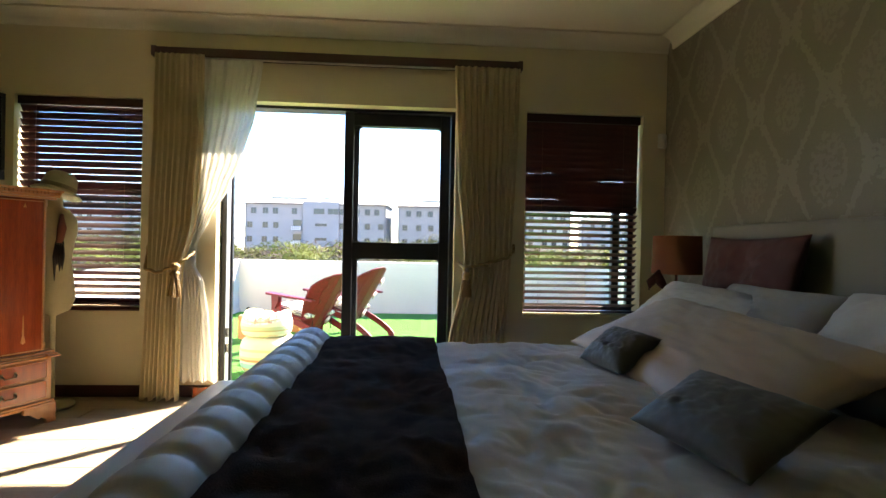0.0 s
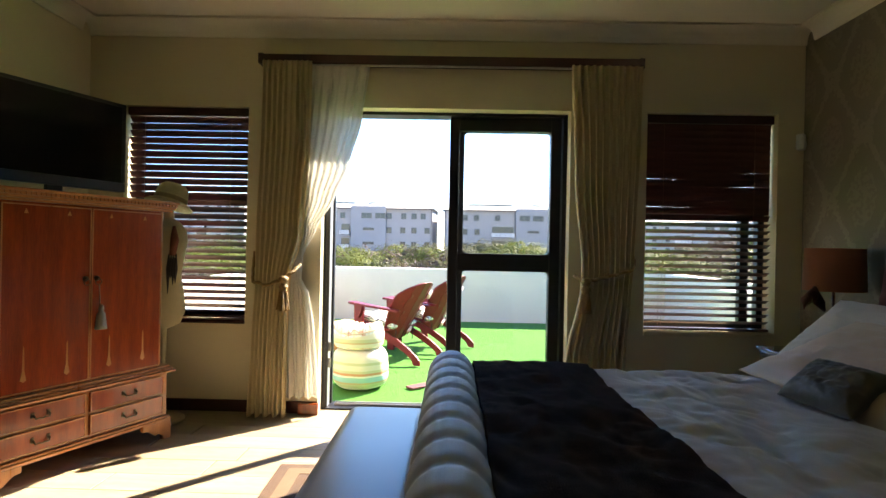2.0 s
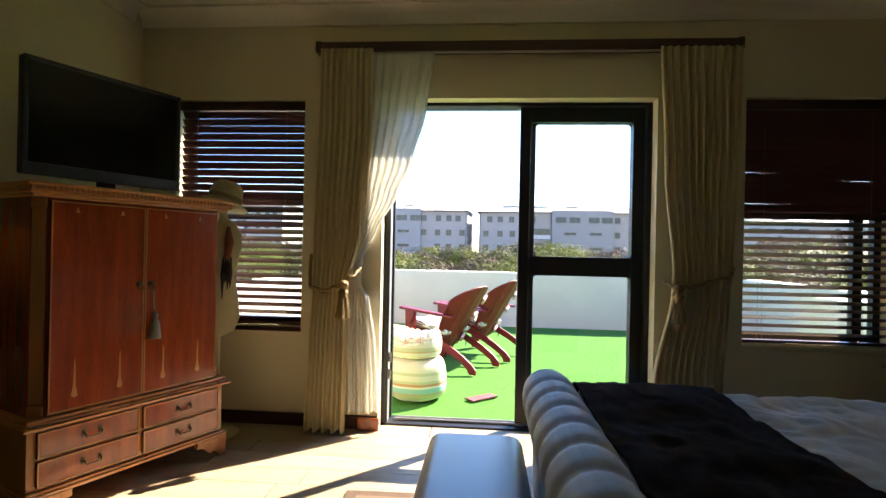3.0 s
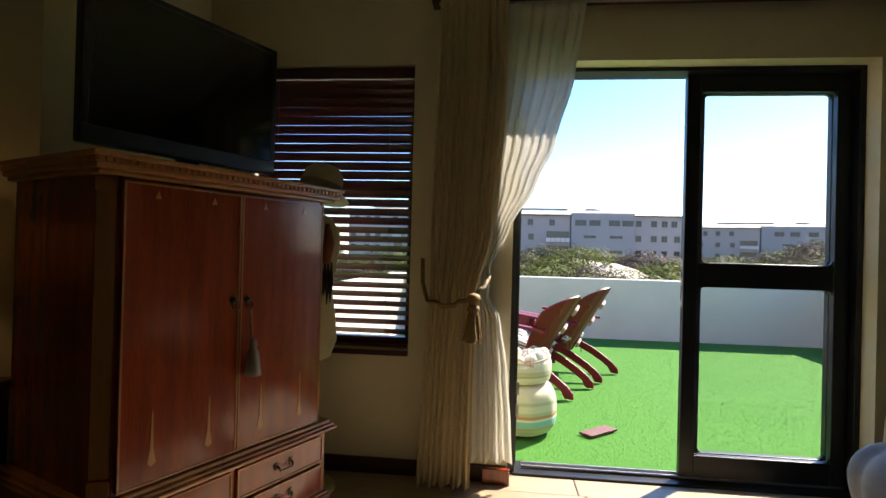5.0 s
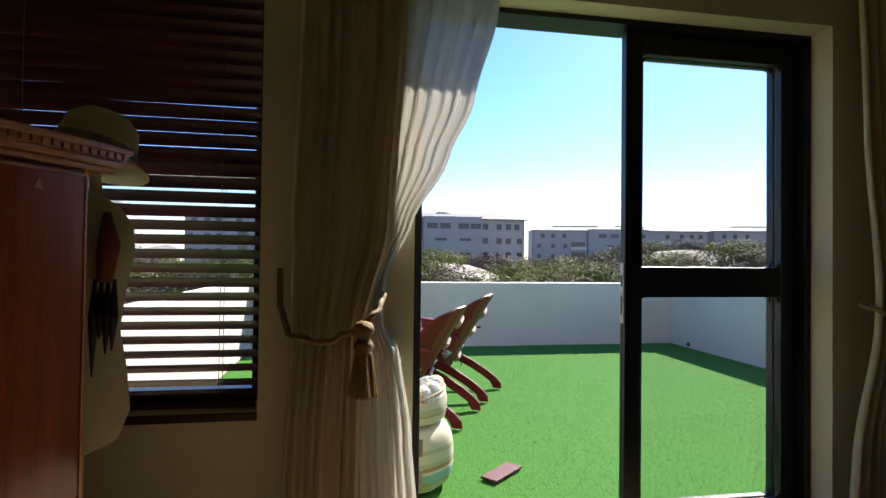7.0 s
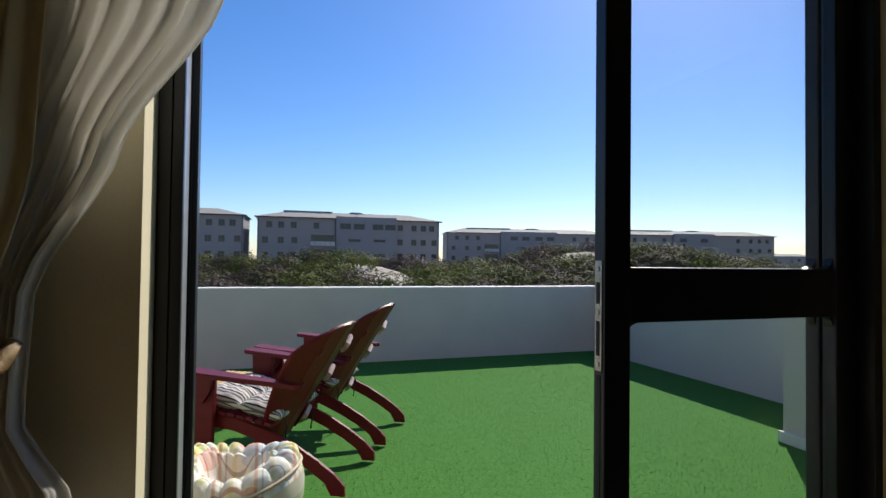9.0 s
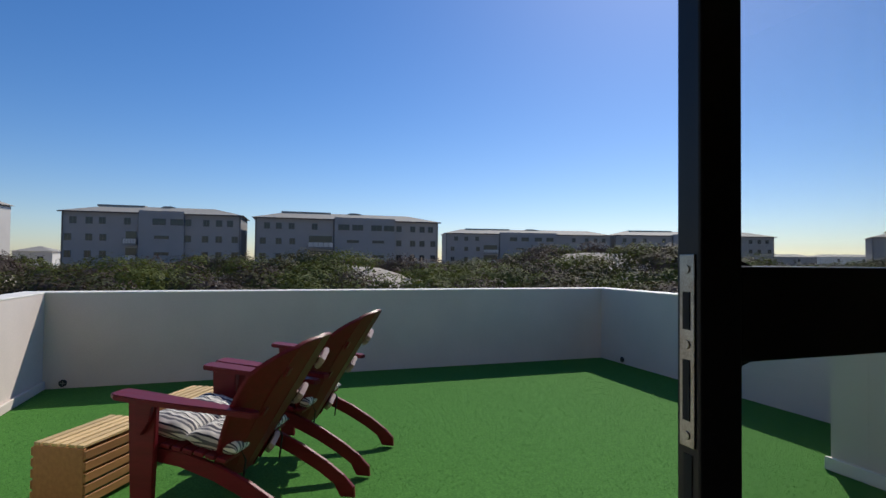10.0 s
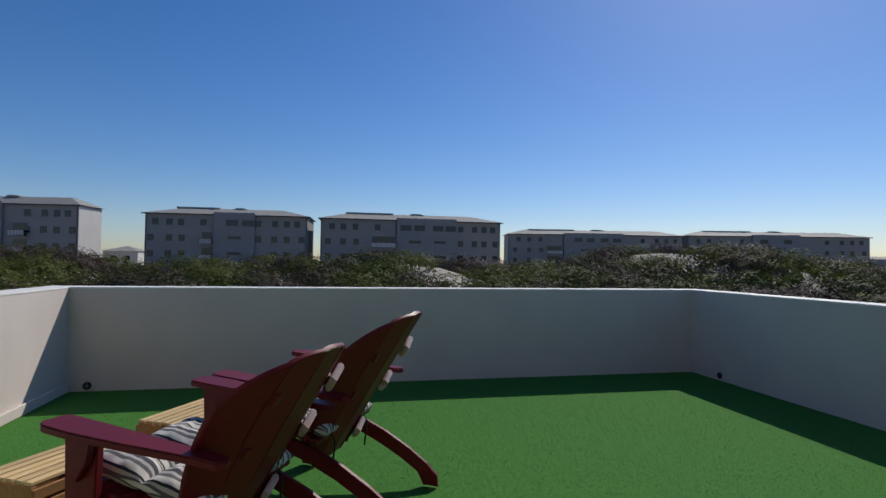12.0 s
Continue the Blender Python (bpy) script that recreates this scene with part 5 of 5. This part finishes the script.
def nest_pouf(at):
    """A round quilted pouf with a puffed rim round a hollow middle."""
    prof = [(0.0, 0.0), (0.17, 0.0), (0.218, 0.02), (0.232, 0.06), (0.234, 0.11), (0.226, 0.15), (0.214, 0.165), (0.216, 0.182), (0.205, 0.205), (0.185, 0.218), (0.165, 0.219), (0.147, 0.209), (0.138, 0.196), (0.124, 0.198), (0.118, 0.188), (0.108, 0.16), (0.10, 0.12), (0.085, 0.09), (0.04, 0.08), (0.0, 0.078)]
    puff = [0, 0, 0.2, 0.3, 0.3, 0.2, 0.1, 0.6, 1, 1, 1, 0.8, 0.4, 0.8, 1, 0.8, 0.4, 0.5, 0.2, 0]
    lobes = 19

    def fn(u, v):
        i = min(len(prof) - 2, int(v * (len(prof) - 1)))
        f = v * (len(prof) - 1) - i
        r = prof[i][0] * (1 - f) + prof[i + 1][0] * f
        z = prof[i][1] * (1 - f) + prof[i + 1][1] * f
        p = puff[i] * (1 - f) + puff[i + 1] * f
        a = 2 * math.pi * u
        b = a + 0.12 * math.sin(3 * a) + (0.1 if 12 <= i else 0)
        d = abs(math.sin(lobes * b / 2)) ** 0.45 - 0.8
        sad = (0.022 * math.cos(2 * a + 0.5) + 0.008 * noise.noise(Vector((math.cos(a) * 2, math.sin(a) * 2, 4)))) * min(1, z / 0.15)
        r *= 1 + 0.03 * noise.noise(Vector((math.cos(a), math.sin(a), z * 6)))
        return (r * math.cos(a) * (1 + 0.03 * p * d), r * math.sin(a) * (1 + 0.03 * p * d), z + sad + 0.024 * p * d)
    bm = bmesh.new()
    grid_sheet(bm, 150, 57, fn)
    bmesh.ops.remove_doubles(bm, verts=bm.verts, dist=0.0004)
    ob = part("pouf", bm, M["patchwork"], None, "", True)
    ob.matrix_world = Matrix.Translation(at)
    bm = bmesh.new()
    tube(bm, [(0.221 * math.cos(t), 0.221 * math.sin(t), 0.17 + 0.022 * math.cos(2 * t + 0.5)) for t in (2 * math.pi * i / 48 for i in range(49))], 0.006, 8)
    part("piping", bm, M["patch"], ob, "padded seam piping", True)
    bm = bmesh.new()
    grid_sheet(bm, 64, 6, lambda u, v: (lambda q: (q[0] * 1.015, q[1] * 1.015, q[2]))(fn(u, (2.2 + 2.6 * v) / 19)))
    part("band", bm, M["pouf_top"], ob, "striped green and tan canvas side band", True)
    return tagged(ob, "quilted plaid patchwork pouf stacked on another", "pouf", "stacked poufs on the terrace")


nest_pouf((-1.045, 1.125, TZ + 0.362))
tile = single("loose_tile", boxes((-0.145, 0.145, -0.055, 0.055, 0.0, 0.016), bevel=0.003), material("dark_red_slate", (0.13, 0.035, 0.04), 0.6, scale=20, fine=200, bump=0.4), "dark red flat tile lying on turf", "tile")
tile.matrix_world = pose(-0.46, 1.17, TZ - 0.002, 0, 0, 42)


# ---- landscape ----
def smooth(a, b, t):
    k = max(0.0, min(1.0, (t - a) / (b - a)))
    return k * k * (3 - 2 * k)


def crest(x):
    z = -0.45 + 0.013 * (x + 20)
    for c, w, a in ((-6, 9, 0.25), (-24, 8, 0.95), (-15.5, 3.5, -1.1), (33, 10, 1.55), (16, 7, -0.35), (24, 6, -0.1), (54, 5, -1.0), (68, 9, -0.7), (7.2, 2.4, 1.0), (29.5, 2.0, 0.7), (32.8, 1.5, 0.5), (48.5, 4, 0.4)):
        z += a * math.exp(-((x - c) / w) ** 2)
    return z


def height(x, y):
    base = -3.6
    up = smooth(9, 46, y) * (1 - smooth(46, 82, y))
    near = 1 - smooth(70, 170, abs(x - 15))
    z = base + (crest(x) - base) * up * near
    z += 0.75 * noise.noise(Vector((x / 7, y / 6, 3))) * up + 0.15 * noise.noise(Vector((x / 2, y / 2, 1))) * up
    return z


SANDY = ((7.2, 37.0, 1.9), (7.0, 42.5, 1.65), (29.0, 42.0, 1.45), (32.6, 43.5, 1.3), (48.5, 37, 3.4), (57, 41.5, 2.6), (-14, 41, 2.0), (64, 42, 3.2), (2.0, 44, 0.9), (15, 44.5, 1.2))
M["soil"] = material("sandy_soil", (0.52, 0.46, 0.38), 0.95, scale=0.35, fine=5, color2=(0.30, 0.26, 0.20), bump=0.6, dist=0.15)
gx = np.concatenate([[-2500, -900, -400, -220, -130, -90], np.arange(-64, 100, 1.6), [110, 130, 170, 230, 400, 900, 2500]])
gy = np.concatenate([[-2500, -800, -200, -40, 0, 6], np.arange(10, 84, 1.6), [88, 96, 110, 140, 200, 400, 900, 2500]])
gv = np.array([(x, y, height(x, y)) for y in gy for x in gx])
nx_ = len(gx)
gf = np.array([(j * nx_ + i, j * nx_ + i + 1, (j + 1) * nx_ + i + 1, (j + 1) * nx_ + i) for j in range(len(gy) - 1) for i in range(nx_ - 1)])
gm = tri_mesh("ground", gv, gf, M["soil"])
for p in gm.polygons:
    p.use_smooth = True
tagged(new("ground", gm), "sandy dune ground between terrace and flats", "ground", kind=structure)

LEAF = {
    "green_dune_shrubs": ((0.118, 0.138, 0.028), (0.066, 0.08, 0.018), "low bright green dune shrubs"),
    "olive_dune_shrubs": ((0.092, 0.080, 0.034), (0.052, 0.048, 0.022), "low olive green dune shrubs"),
    "grey_dune_shrubs": ((0.105, 0.078, 0.062), (0.058, 0.042, 0.036), "low grey brown dry dune shrubs"),
    "dark_dune_shrubs": ((0.06, 0.068, 0.026), (0.034, 0.04, 0.018), "low dark green dune shrubs"),
}
rnd = random.Random(11)
plots = {k: [] for k in LEAF}
y = 19.0
while y < 60:
    step = 1.4 + (y - 19) * 0.015
    x = -46 - rnd.random() * step
    while x < 84:
        px, py = x + rnd.uniform(-0.5, 0.5), y + rnd.uniform(-0.5, 0.5)
        x += step * rnd.uniform(0.8, 1.25)
        if any(((px - a) ** 2 + ((py - b) / 3.6) ** 2) < r * r for a, b, r in SANDY):
            if rnd.random() < 0.97:
                continue
        v = noise.noise(Vector((px / 4.5, py / 3.5, 8))) + rnd.uniform(-0.15, 0.15)
        k = "green_dune_shrubs" if v > 0.03 else "olive_dune_shrubs" if v > -0.09 else "dark_dune_shrubs" if v > -0.18 else "grey_dune_shrubs"
        plots[k].append((px, py, *rnd.choice(((1.1, 0.85), (1.4, 1.05), (1.8, 1.4), (2.2, 1.6), (0.9, 0.7), (0.7, 0.5)))))
    y += step * 0.95
for kind_, spots in plots.items():
    c1, c2, lab = LEAF[kind_]
    mat = material(kind_, c1, 0.7, scale=0.8, fine=6, color2=c2, bump=0.0, island=0.14, spec=0.1)
    mn, ml = mat.node_tree.nodes, mat.node_tree.links
    tl, mx = mn.new("ShaderNodeBsdfTranslucent"), mn.new("ShaderNodeMixShader")
    tl.inputs[0].default_value = (*c1, 1)
    mx.inputs[0].default_value = 0.22
    ml.new(mn["Principled BSDF"].outputs[0], mx.inputs[1])
    ml.new(tl.outputs[0], mx.inputs[2])
    ml.new(mx.outputs[0], mn["Material Output"].inputs[0])
    vs = []
    for px, py, r, h in spots:
        n = int(150 * r * r) + 60
        z0 = height(px, py) - 0.1
        th, ph = rng.uniform(0, 6.283, n), np.arccos(rng.uniform(0.0, 1, n))
        lump = 1 + 0.22 * np.sin(3 * th + px) * np.sin(4 * ph + py) + 0.10 * np.sin(7 * th + py) * np.sin(9 * ph) + rng.uniform(-0.10, 0.07, n)
        c = np.stack([px + r * lump * np.sin(ph) * np.cos(th), py + r * lump * np.sin(ph) * np.sin(th), z0 + h * lump * np.cos(ph)], 1)
        s = rng.uniform(0.08, 0.15, n)[:, None]
        nrm = (c - np.array([px, py, z0])) / np.array([r * r, r * r, h * h])
        nrm /= np.linalg.norm(nrm, axis=1)[:, None]
        nrm += rng.normal(size=(n, 3)) * 0.15
        d1 = np.cross(nrm, rng.normal(size=(n, 3)))
        d1 /= np.linalg.norm(d1, axis=1)[:, None]
        d2 = np.cross(nrm, d1)
        d2 /= np.linalg.norm(d2, axis=1)[:, None]
        vs.append(np.stack([c - d1 * s, c + d2 * s * 0.55, c + d1 * s, c - d2 * s * 0.55], 1).reshape(-1, 3))
    allv = np.concatenate(vs)
    tagged(new(kind_, tri_mesh(kind_, allv, np.arange(len(allv)).reshape(-1, 4), mat)), lab, "shrubs", kind="stuff")

# ---- blocks of flats ----
M["flat_wall"] = material("grey_beige_render", (0.255, 0.25, 0.25), 0.85, scale=0.5, fine=8, vary=0.06, bump=0.1)
M["flat_bay"] = material("blue_grey_render", (0.23, 0.235, 0.245), 0.85, scale=0.5, fine=8, vary=0.06, bump=0.1)
M["roof"] = material("grey_roof_tile", (0.34, 0.32, 0.28), 0.8, scale=1.2, fine=14, vary=0.12, bump=0.3, dist=0.05)
M["fascia"] = material("dark_fascia", (0.05, 0.045, 0.045), 0.6)
M["win_frame"] = material("white_window_frame", (0.45, 0.45, 0.45), 0.5)
M["win_dark"] = material("dark_window_pane", (0.02, 0.024, 0.03), 0.08, vary=0.2, scale=0.7, bump=0.0)
M["rail"] = material("dark_balcony_rail", (0.06, 0.06, 0.065), 0.5)
MESH = {}


def flat_window(parent, x, z, w, h, y=0.0):
    """A window in the facade: dark frame and panes; facade faces local -y."""
    key = (w, h)
    if key not in MESH:
        t = 0.07
        MESH[key] = (mesh_of("window", boxes((-w / 2, w / 2, -0.05, 0.0, h / 2 - t, h / 2), (-w / 2, w / 2, -0.05, 0, -h / 2, -h / 2 + t), (-w / 2, -w / 2 + t, -0.05, 0, -h / 2 + t, h / 2 - t), (w / 2 - t, w / 2, -0.05, 0, -h / 2 + t, h / 2 - t), (-t / 2, t / 2, -0.045, 0, -h / 2 + t, h / 2 - t)), M["rail"]),
                     mesh_of("pane", boxes((-w / 2 + t, -t / 2, -0.02, -0.004, -h / 2 + t, h / 2 - t)), M["win_dark"]),
                     mesh_of("pane", boxes((t / 2, w / 2 - t, -0.02, -0.004, -h / 2 + t, h / 2 - t)), M["win_dark"]),
                     mesh_of("sill", boxes((-w / 2 - 0.05, w / 2 + 0.05, -0.09, 0, -h / 2 - 0.08, -h / 2)), M["flat_wall"]))
    wn_ = new("window", MESH[key][0])
    wn_.parent = parent
    wn_.matrix_local = Matrix.Translation((x, y, z))
    for nm, me in zip(("pane", "pane", "sill"), MESH[key][1:]):
        o = new(nm, me)
        o.parent = wn_
    return wn_


def flats(p, q, depth, eaves, base, bay, singles, bay_wins, slits, balcony, label):
    p, q = Vector((*p, 0)), Vector((*q, 0))
    w = (q - p).length
    a = math.atan2(q.y - p.y, q.x - p.x)
    f = thing("apartment_building", label, "apartment building", pose(p.x, p.y, 0, 0, 0, math.degrees(a)), "flats beyond the dunes")
    part("wall", boxes((0, w, 0, depth, base, eaves)), M["flat_wall"], f)
    b0, b1 = bay[0] * w, bay[1] * w
    part("bay", boxes((b0, b1, -0.5, 0.3, base, eaves + 0.35)), M["flat_bay"], f, "blue grey projecting stair bay")
    # hipped roof with a raised ridge
    o, rh = 0.45, 1.35
    bm = bmesh.new()
    lo = [bm.verts.new(v) for v in ((-o, -o, eaves), (w + o, -o, eaves), (w + o, depth + o, eaves), (-o, depth + o, eaves))]
    hi = [bm.verts.new(v) for v in ((depth * 0.42, depth / 2 - 0.6, eaves + rh), (w - depth * 0.42, depth / 2 - 0.6, eaves + rh), (w - depth * 0.42, depth / 2 + 0.6, eaves + rh), (depth * 0.42, depth / 2 + 0.6, eaves + rh))]
    bm.faces.new(lo[::-1])
    bm.faces.new(hi)
    for i in range(4):
        bm.faces.new((lo[i], lo[(i + 1) % 4], hi[(i + 1) % 4], hi[i]))
    r = part("roof", bm, M["roof"], f, "grey tiled hipped roof")
    part("fascia", boxes((-o, w + o, -o - 0.03, -o, eaves - 0.18, eaves + 0.02)), M["fascia"], f)
    part("ridge_vent", boxes((w * 0.13, w * 0.40, depth / 2 - 1.2, depth / 2 + 1.2, eaves + rh - 0.15, eaves + rh + 0.16)), M["roof"], r)
    bm = bmesh.new()
    extrude_outline(bm, [(w * 0.49, eaves + rh - 0.1), (w * 0.59, eaves + rh - 0.1), (w * 0.555, eaves + rh + 0.2), (w * 0.51, eaves + rh + 0.2)], 2.0, Matrix.Translation((0, depth / 2, 0)))
    part("gablet", bm, M["roof"], r)
    rowz = [eaves - 1.35 - 2.55 * k for k in range(4)]
    for k, fr in singles:
        flat_window(f, fr * w, rowz[k], 0.95, 1.05)
    for k, fr in bay_wins:
        flat_window(f, fr * w, rowz[k], 1.9, 1.0, -0.5)
    for k, fr in slits:
        flat_window(f, fr * w, rowz[k] + 0.15, 2.1, 0.5, -0.5)
    for c0, c1 in balcony:
        for k in (1, 2):
            x0, x1, z = c0 * w, c1 * w, rowz[k] - 1.0
            bal = part("balcony", boxes((x0, x1, -1.0, 0, z - 0.15, z)), M["flat_bay"], f)
            part("railing", boxes((x0, x1, -1.0, -0.95, z + 0.85, z + 0.92), *[(x0 + i * (x1 - x0 - 0.06) / 5, x0 + 0.06 + i * (x1 - x0 - 0.06) / 5, -1.0, -0.95, z, z + 0.85) for i in range(6)]), M["rail"], bal)
            part("railing_glass", boxes((x0 + 0.06, x1 - 0.06, -0.985, -0.965, z + 0.1, z + 0.85)), M["win_frame"], bal)
            part("balcony_door", boxes((x0 + 0.2, x1 - 0.2, -0.06, -0.004, z, z + 2.0)), M["win_dark"], bal, "dark glazed balcony door")
    bm = bmesh.new()
    cyl(bm, (b0 - 0.1, -0.06, base), (b0 - 0.1, -0.06, eaves), 0.06, seg=8)
    part("downpipe", bm, M["rail"], f)
    for x in (0.15, w - 0.15):
        bm = bmesh.new()
        cyl(bm, (x, -0.06, base), (x, -0.06, eaves), 0.06, seg=8)
        part("downpipe", bm, M["rail"], f)
    return f


sB = [(0, 0.06), (0, 0.12), (0, 0.185), (0, 0.305), (0, 0.85), (0, 0.905), (0, 0.955), (1, 0.04), (1, 0.12), (1, 0.19), (1, 0.85), (1, 0.905), (1, 0.97), (2, 0.04), (2, 0.12), (2, 0.19), (2, 0.85), (2, 0.905), (2, 0.97), (0, 0.77), (1, 0.77), (2, 0.77)]
sA = [(0, 0.06), (0, 0.145), (0, 0.215), (0, 0.35), (0, 0.795), (0, 0.87), (0, 0.935), (1, 0.035), (1, 0.145), (1, 0.22), (1, 0.79), (1, 0.87), (1, 0.965), (2, 0.035), (2, 0.14), (2, 0.22), (2, 0.79), (2, 0.87), (2, 0.965), (0, 0.69), (1, 0.69), (3, 0.05), (3, 0.2)]
bw = [(0, 0.46), (0, 0.535), (0, 0.64), (0, 0.71)]
sl2 = [(1, 0.51), (1, 0.65), (2, 0.51), (2, 0.65)]
lab = "grey rendered four storey block of flats with hipped roof"
flats((-29.0, 92.9), (-3.9, 91.2), 11, 8.2, -4.2, (0.415, 0.67), sA, [(0, 0.53), (0, 0.63)], [(1, 0.545), (2, 0.545)], [(0.335, 0.41)], lab)
flats((-1.75, 92.4), (29.6, 91.0), 11, 8.2, -4.2, (0.41, 0.745), sB, bw, sl2, [(0.27, 0.405)], lab)
west_block = flats((-62.0, 95.5), (-38.0, 91.8), 6, 8.95, -4.2, (0.3, 0.55), sA, [(0, 0.4), (0, 0.5)], [(1, 0.45), (2, 0.45)], [(0.6, 0.70)], lab)
flats((43.0, 125.0), (84.6, 115.0), 11, 8.3, -4.2, (0.32, 0.66), [(k, fr) for k, fr in sB if k < 3 and not 0.3 < fr < 0.68], [(0, 0.40), (0, 0.47), (0, 0.55), (0, 0.62)], [(1, 0.44), (1, 0.58)], [(0.22, 0.31)], lab)
flats((86.6, 116.0), (127.5, 103.8), 11, 8.55, -4.2, (0.36, 0.62), [(k, fr) for k, fr in sB if k < 3 and not 0.33 < fr < 0.64], [(0, 0.42), (0, 0.55)], [(1, 0.46), (1, 0.57)], [(0.26, 0.34)], lab)


def house(p, a, w, d, eaves, base, label, mat):
    h = thing("house", label, "house", pose(p[0], p[1], 0, 0, 0, a), "small houses beyond the dunes")
    part("wall", boxes((0, w, 0, d, base, eaves)), mat, h)
    bm = bmesh.new()
    lo = [bm.verts.new(v) for v in ((-0.3, -0.3, eaves), (w + 0.3, -0.3, eaves), (w + 0.3, d + 0.3, eaves), (-0.3, d + 0.3, eaves))]
    hi = [bm.verts.new(v) for v in ((d * 0.4, d / 2, eaves + 1.0), (w - d * 0.4, d / 2, eaves + 1.0))]
    bm.faces.new(lo[::-1])
    bm.faces.new((lo[0], lo[1], hi[1], hi[0]))
    bm.faces.new((lo[2], lo[3], hi[0], hi[1]))
    bm.faces.new((lo[1], lo[2], hi[1]))
    bm.faces.new((lo[3], lo[0], hi[0]))
    part("roof", bm, M["roof"], h)
    for k in (0.3, 0.7):
        flat_window(h, w * k, eaves - 1.4, 0.95, 1.05)


M["white_render"] = material("white_render", (0.6, 0.58, 0.55), 0.85, scale=0.5, fine=8, vary=0.05)
# White instead of the block's grey carries the sunlight on this end.
gw = math.hypot(24.0, 3.7)
part("sunlit_end_wall", boxes((gw, gw + 0.06, 0, 6, -4.2, 8.76)), M["white_render"], west_block, "end wall coloured white for sunlight")
house((-42.0, 112), 0, 6.0, 7, 2.2, -4, "small white house with grey roof", M["white_render"])
house((-33.8, 135), 0, 7.0, 7, 2.4, -4, "small distant house with grey roof", M["flat_wall"])
house((176, 150), -20, 22, 10, 4.3, -4, "low distant house with grey roof", M["flat_wall"])
house((206, 148), -20, 24, 10, 4.6, -4, "low distant house with grey roof", M["white_render"])
flats((137.0, 86.0), (152.0, 68.0), 10, 8.0, -4.2, (0.4, 0.6), [(0, 0.15), (0, 0.3), (0, 0.75), (0, 0.88), (1, 0.15), (1, 0.3), (1, 0.75), (1, 0.88)], [(0, 0.5)], [(1, 0.5)], [(0.62, 0.7)], lab)

# ---- room floor planks ----
single("floor", boxes((XW, XR, YB, 0.12, -0.25, -0.004)), M["joint"], "pale oak laminate plank floor", "floor", kind=structure)
fl = bpy.data.objects["floor"]
rp = random.Random(6)
pm = {}
y, row = 0.088, 0
while y > YB + 0.05:
    x = XW + 0.005 - rp.uniform(0.1, 1.1)
    while x < XR:
        x0, x1 = max(x, XW + 0.005), min(x + 1.285, XR - 0.005)
        x += 1.285
        if x1 - x0 < 0.06:
            continue
        L = round(x1 - x0, 2)
        if L not in pm:
            pm[L] = mesh_of("plank", boxes((0, L - 0.002, -0.19, 0, -0.008, 0.0), bevel=0.0015), M["plank"])
        o = new("plank", pm[L])
        o.parent = fl
        o.location = (x0, y, rp.uniform(-0.0003, 0.0003))
    y -= 0.192
    row += 1
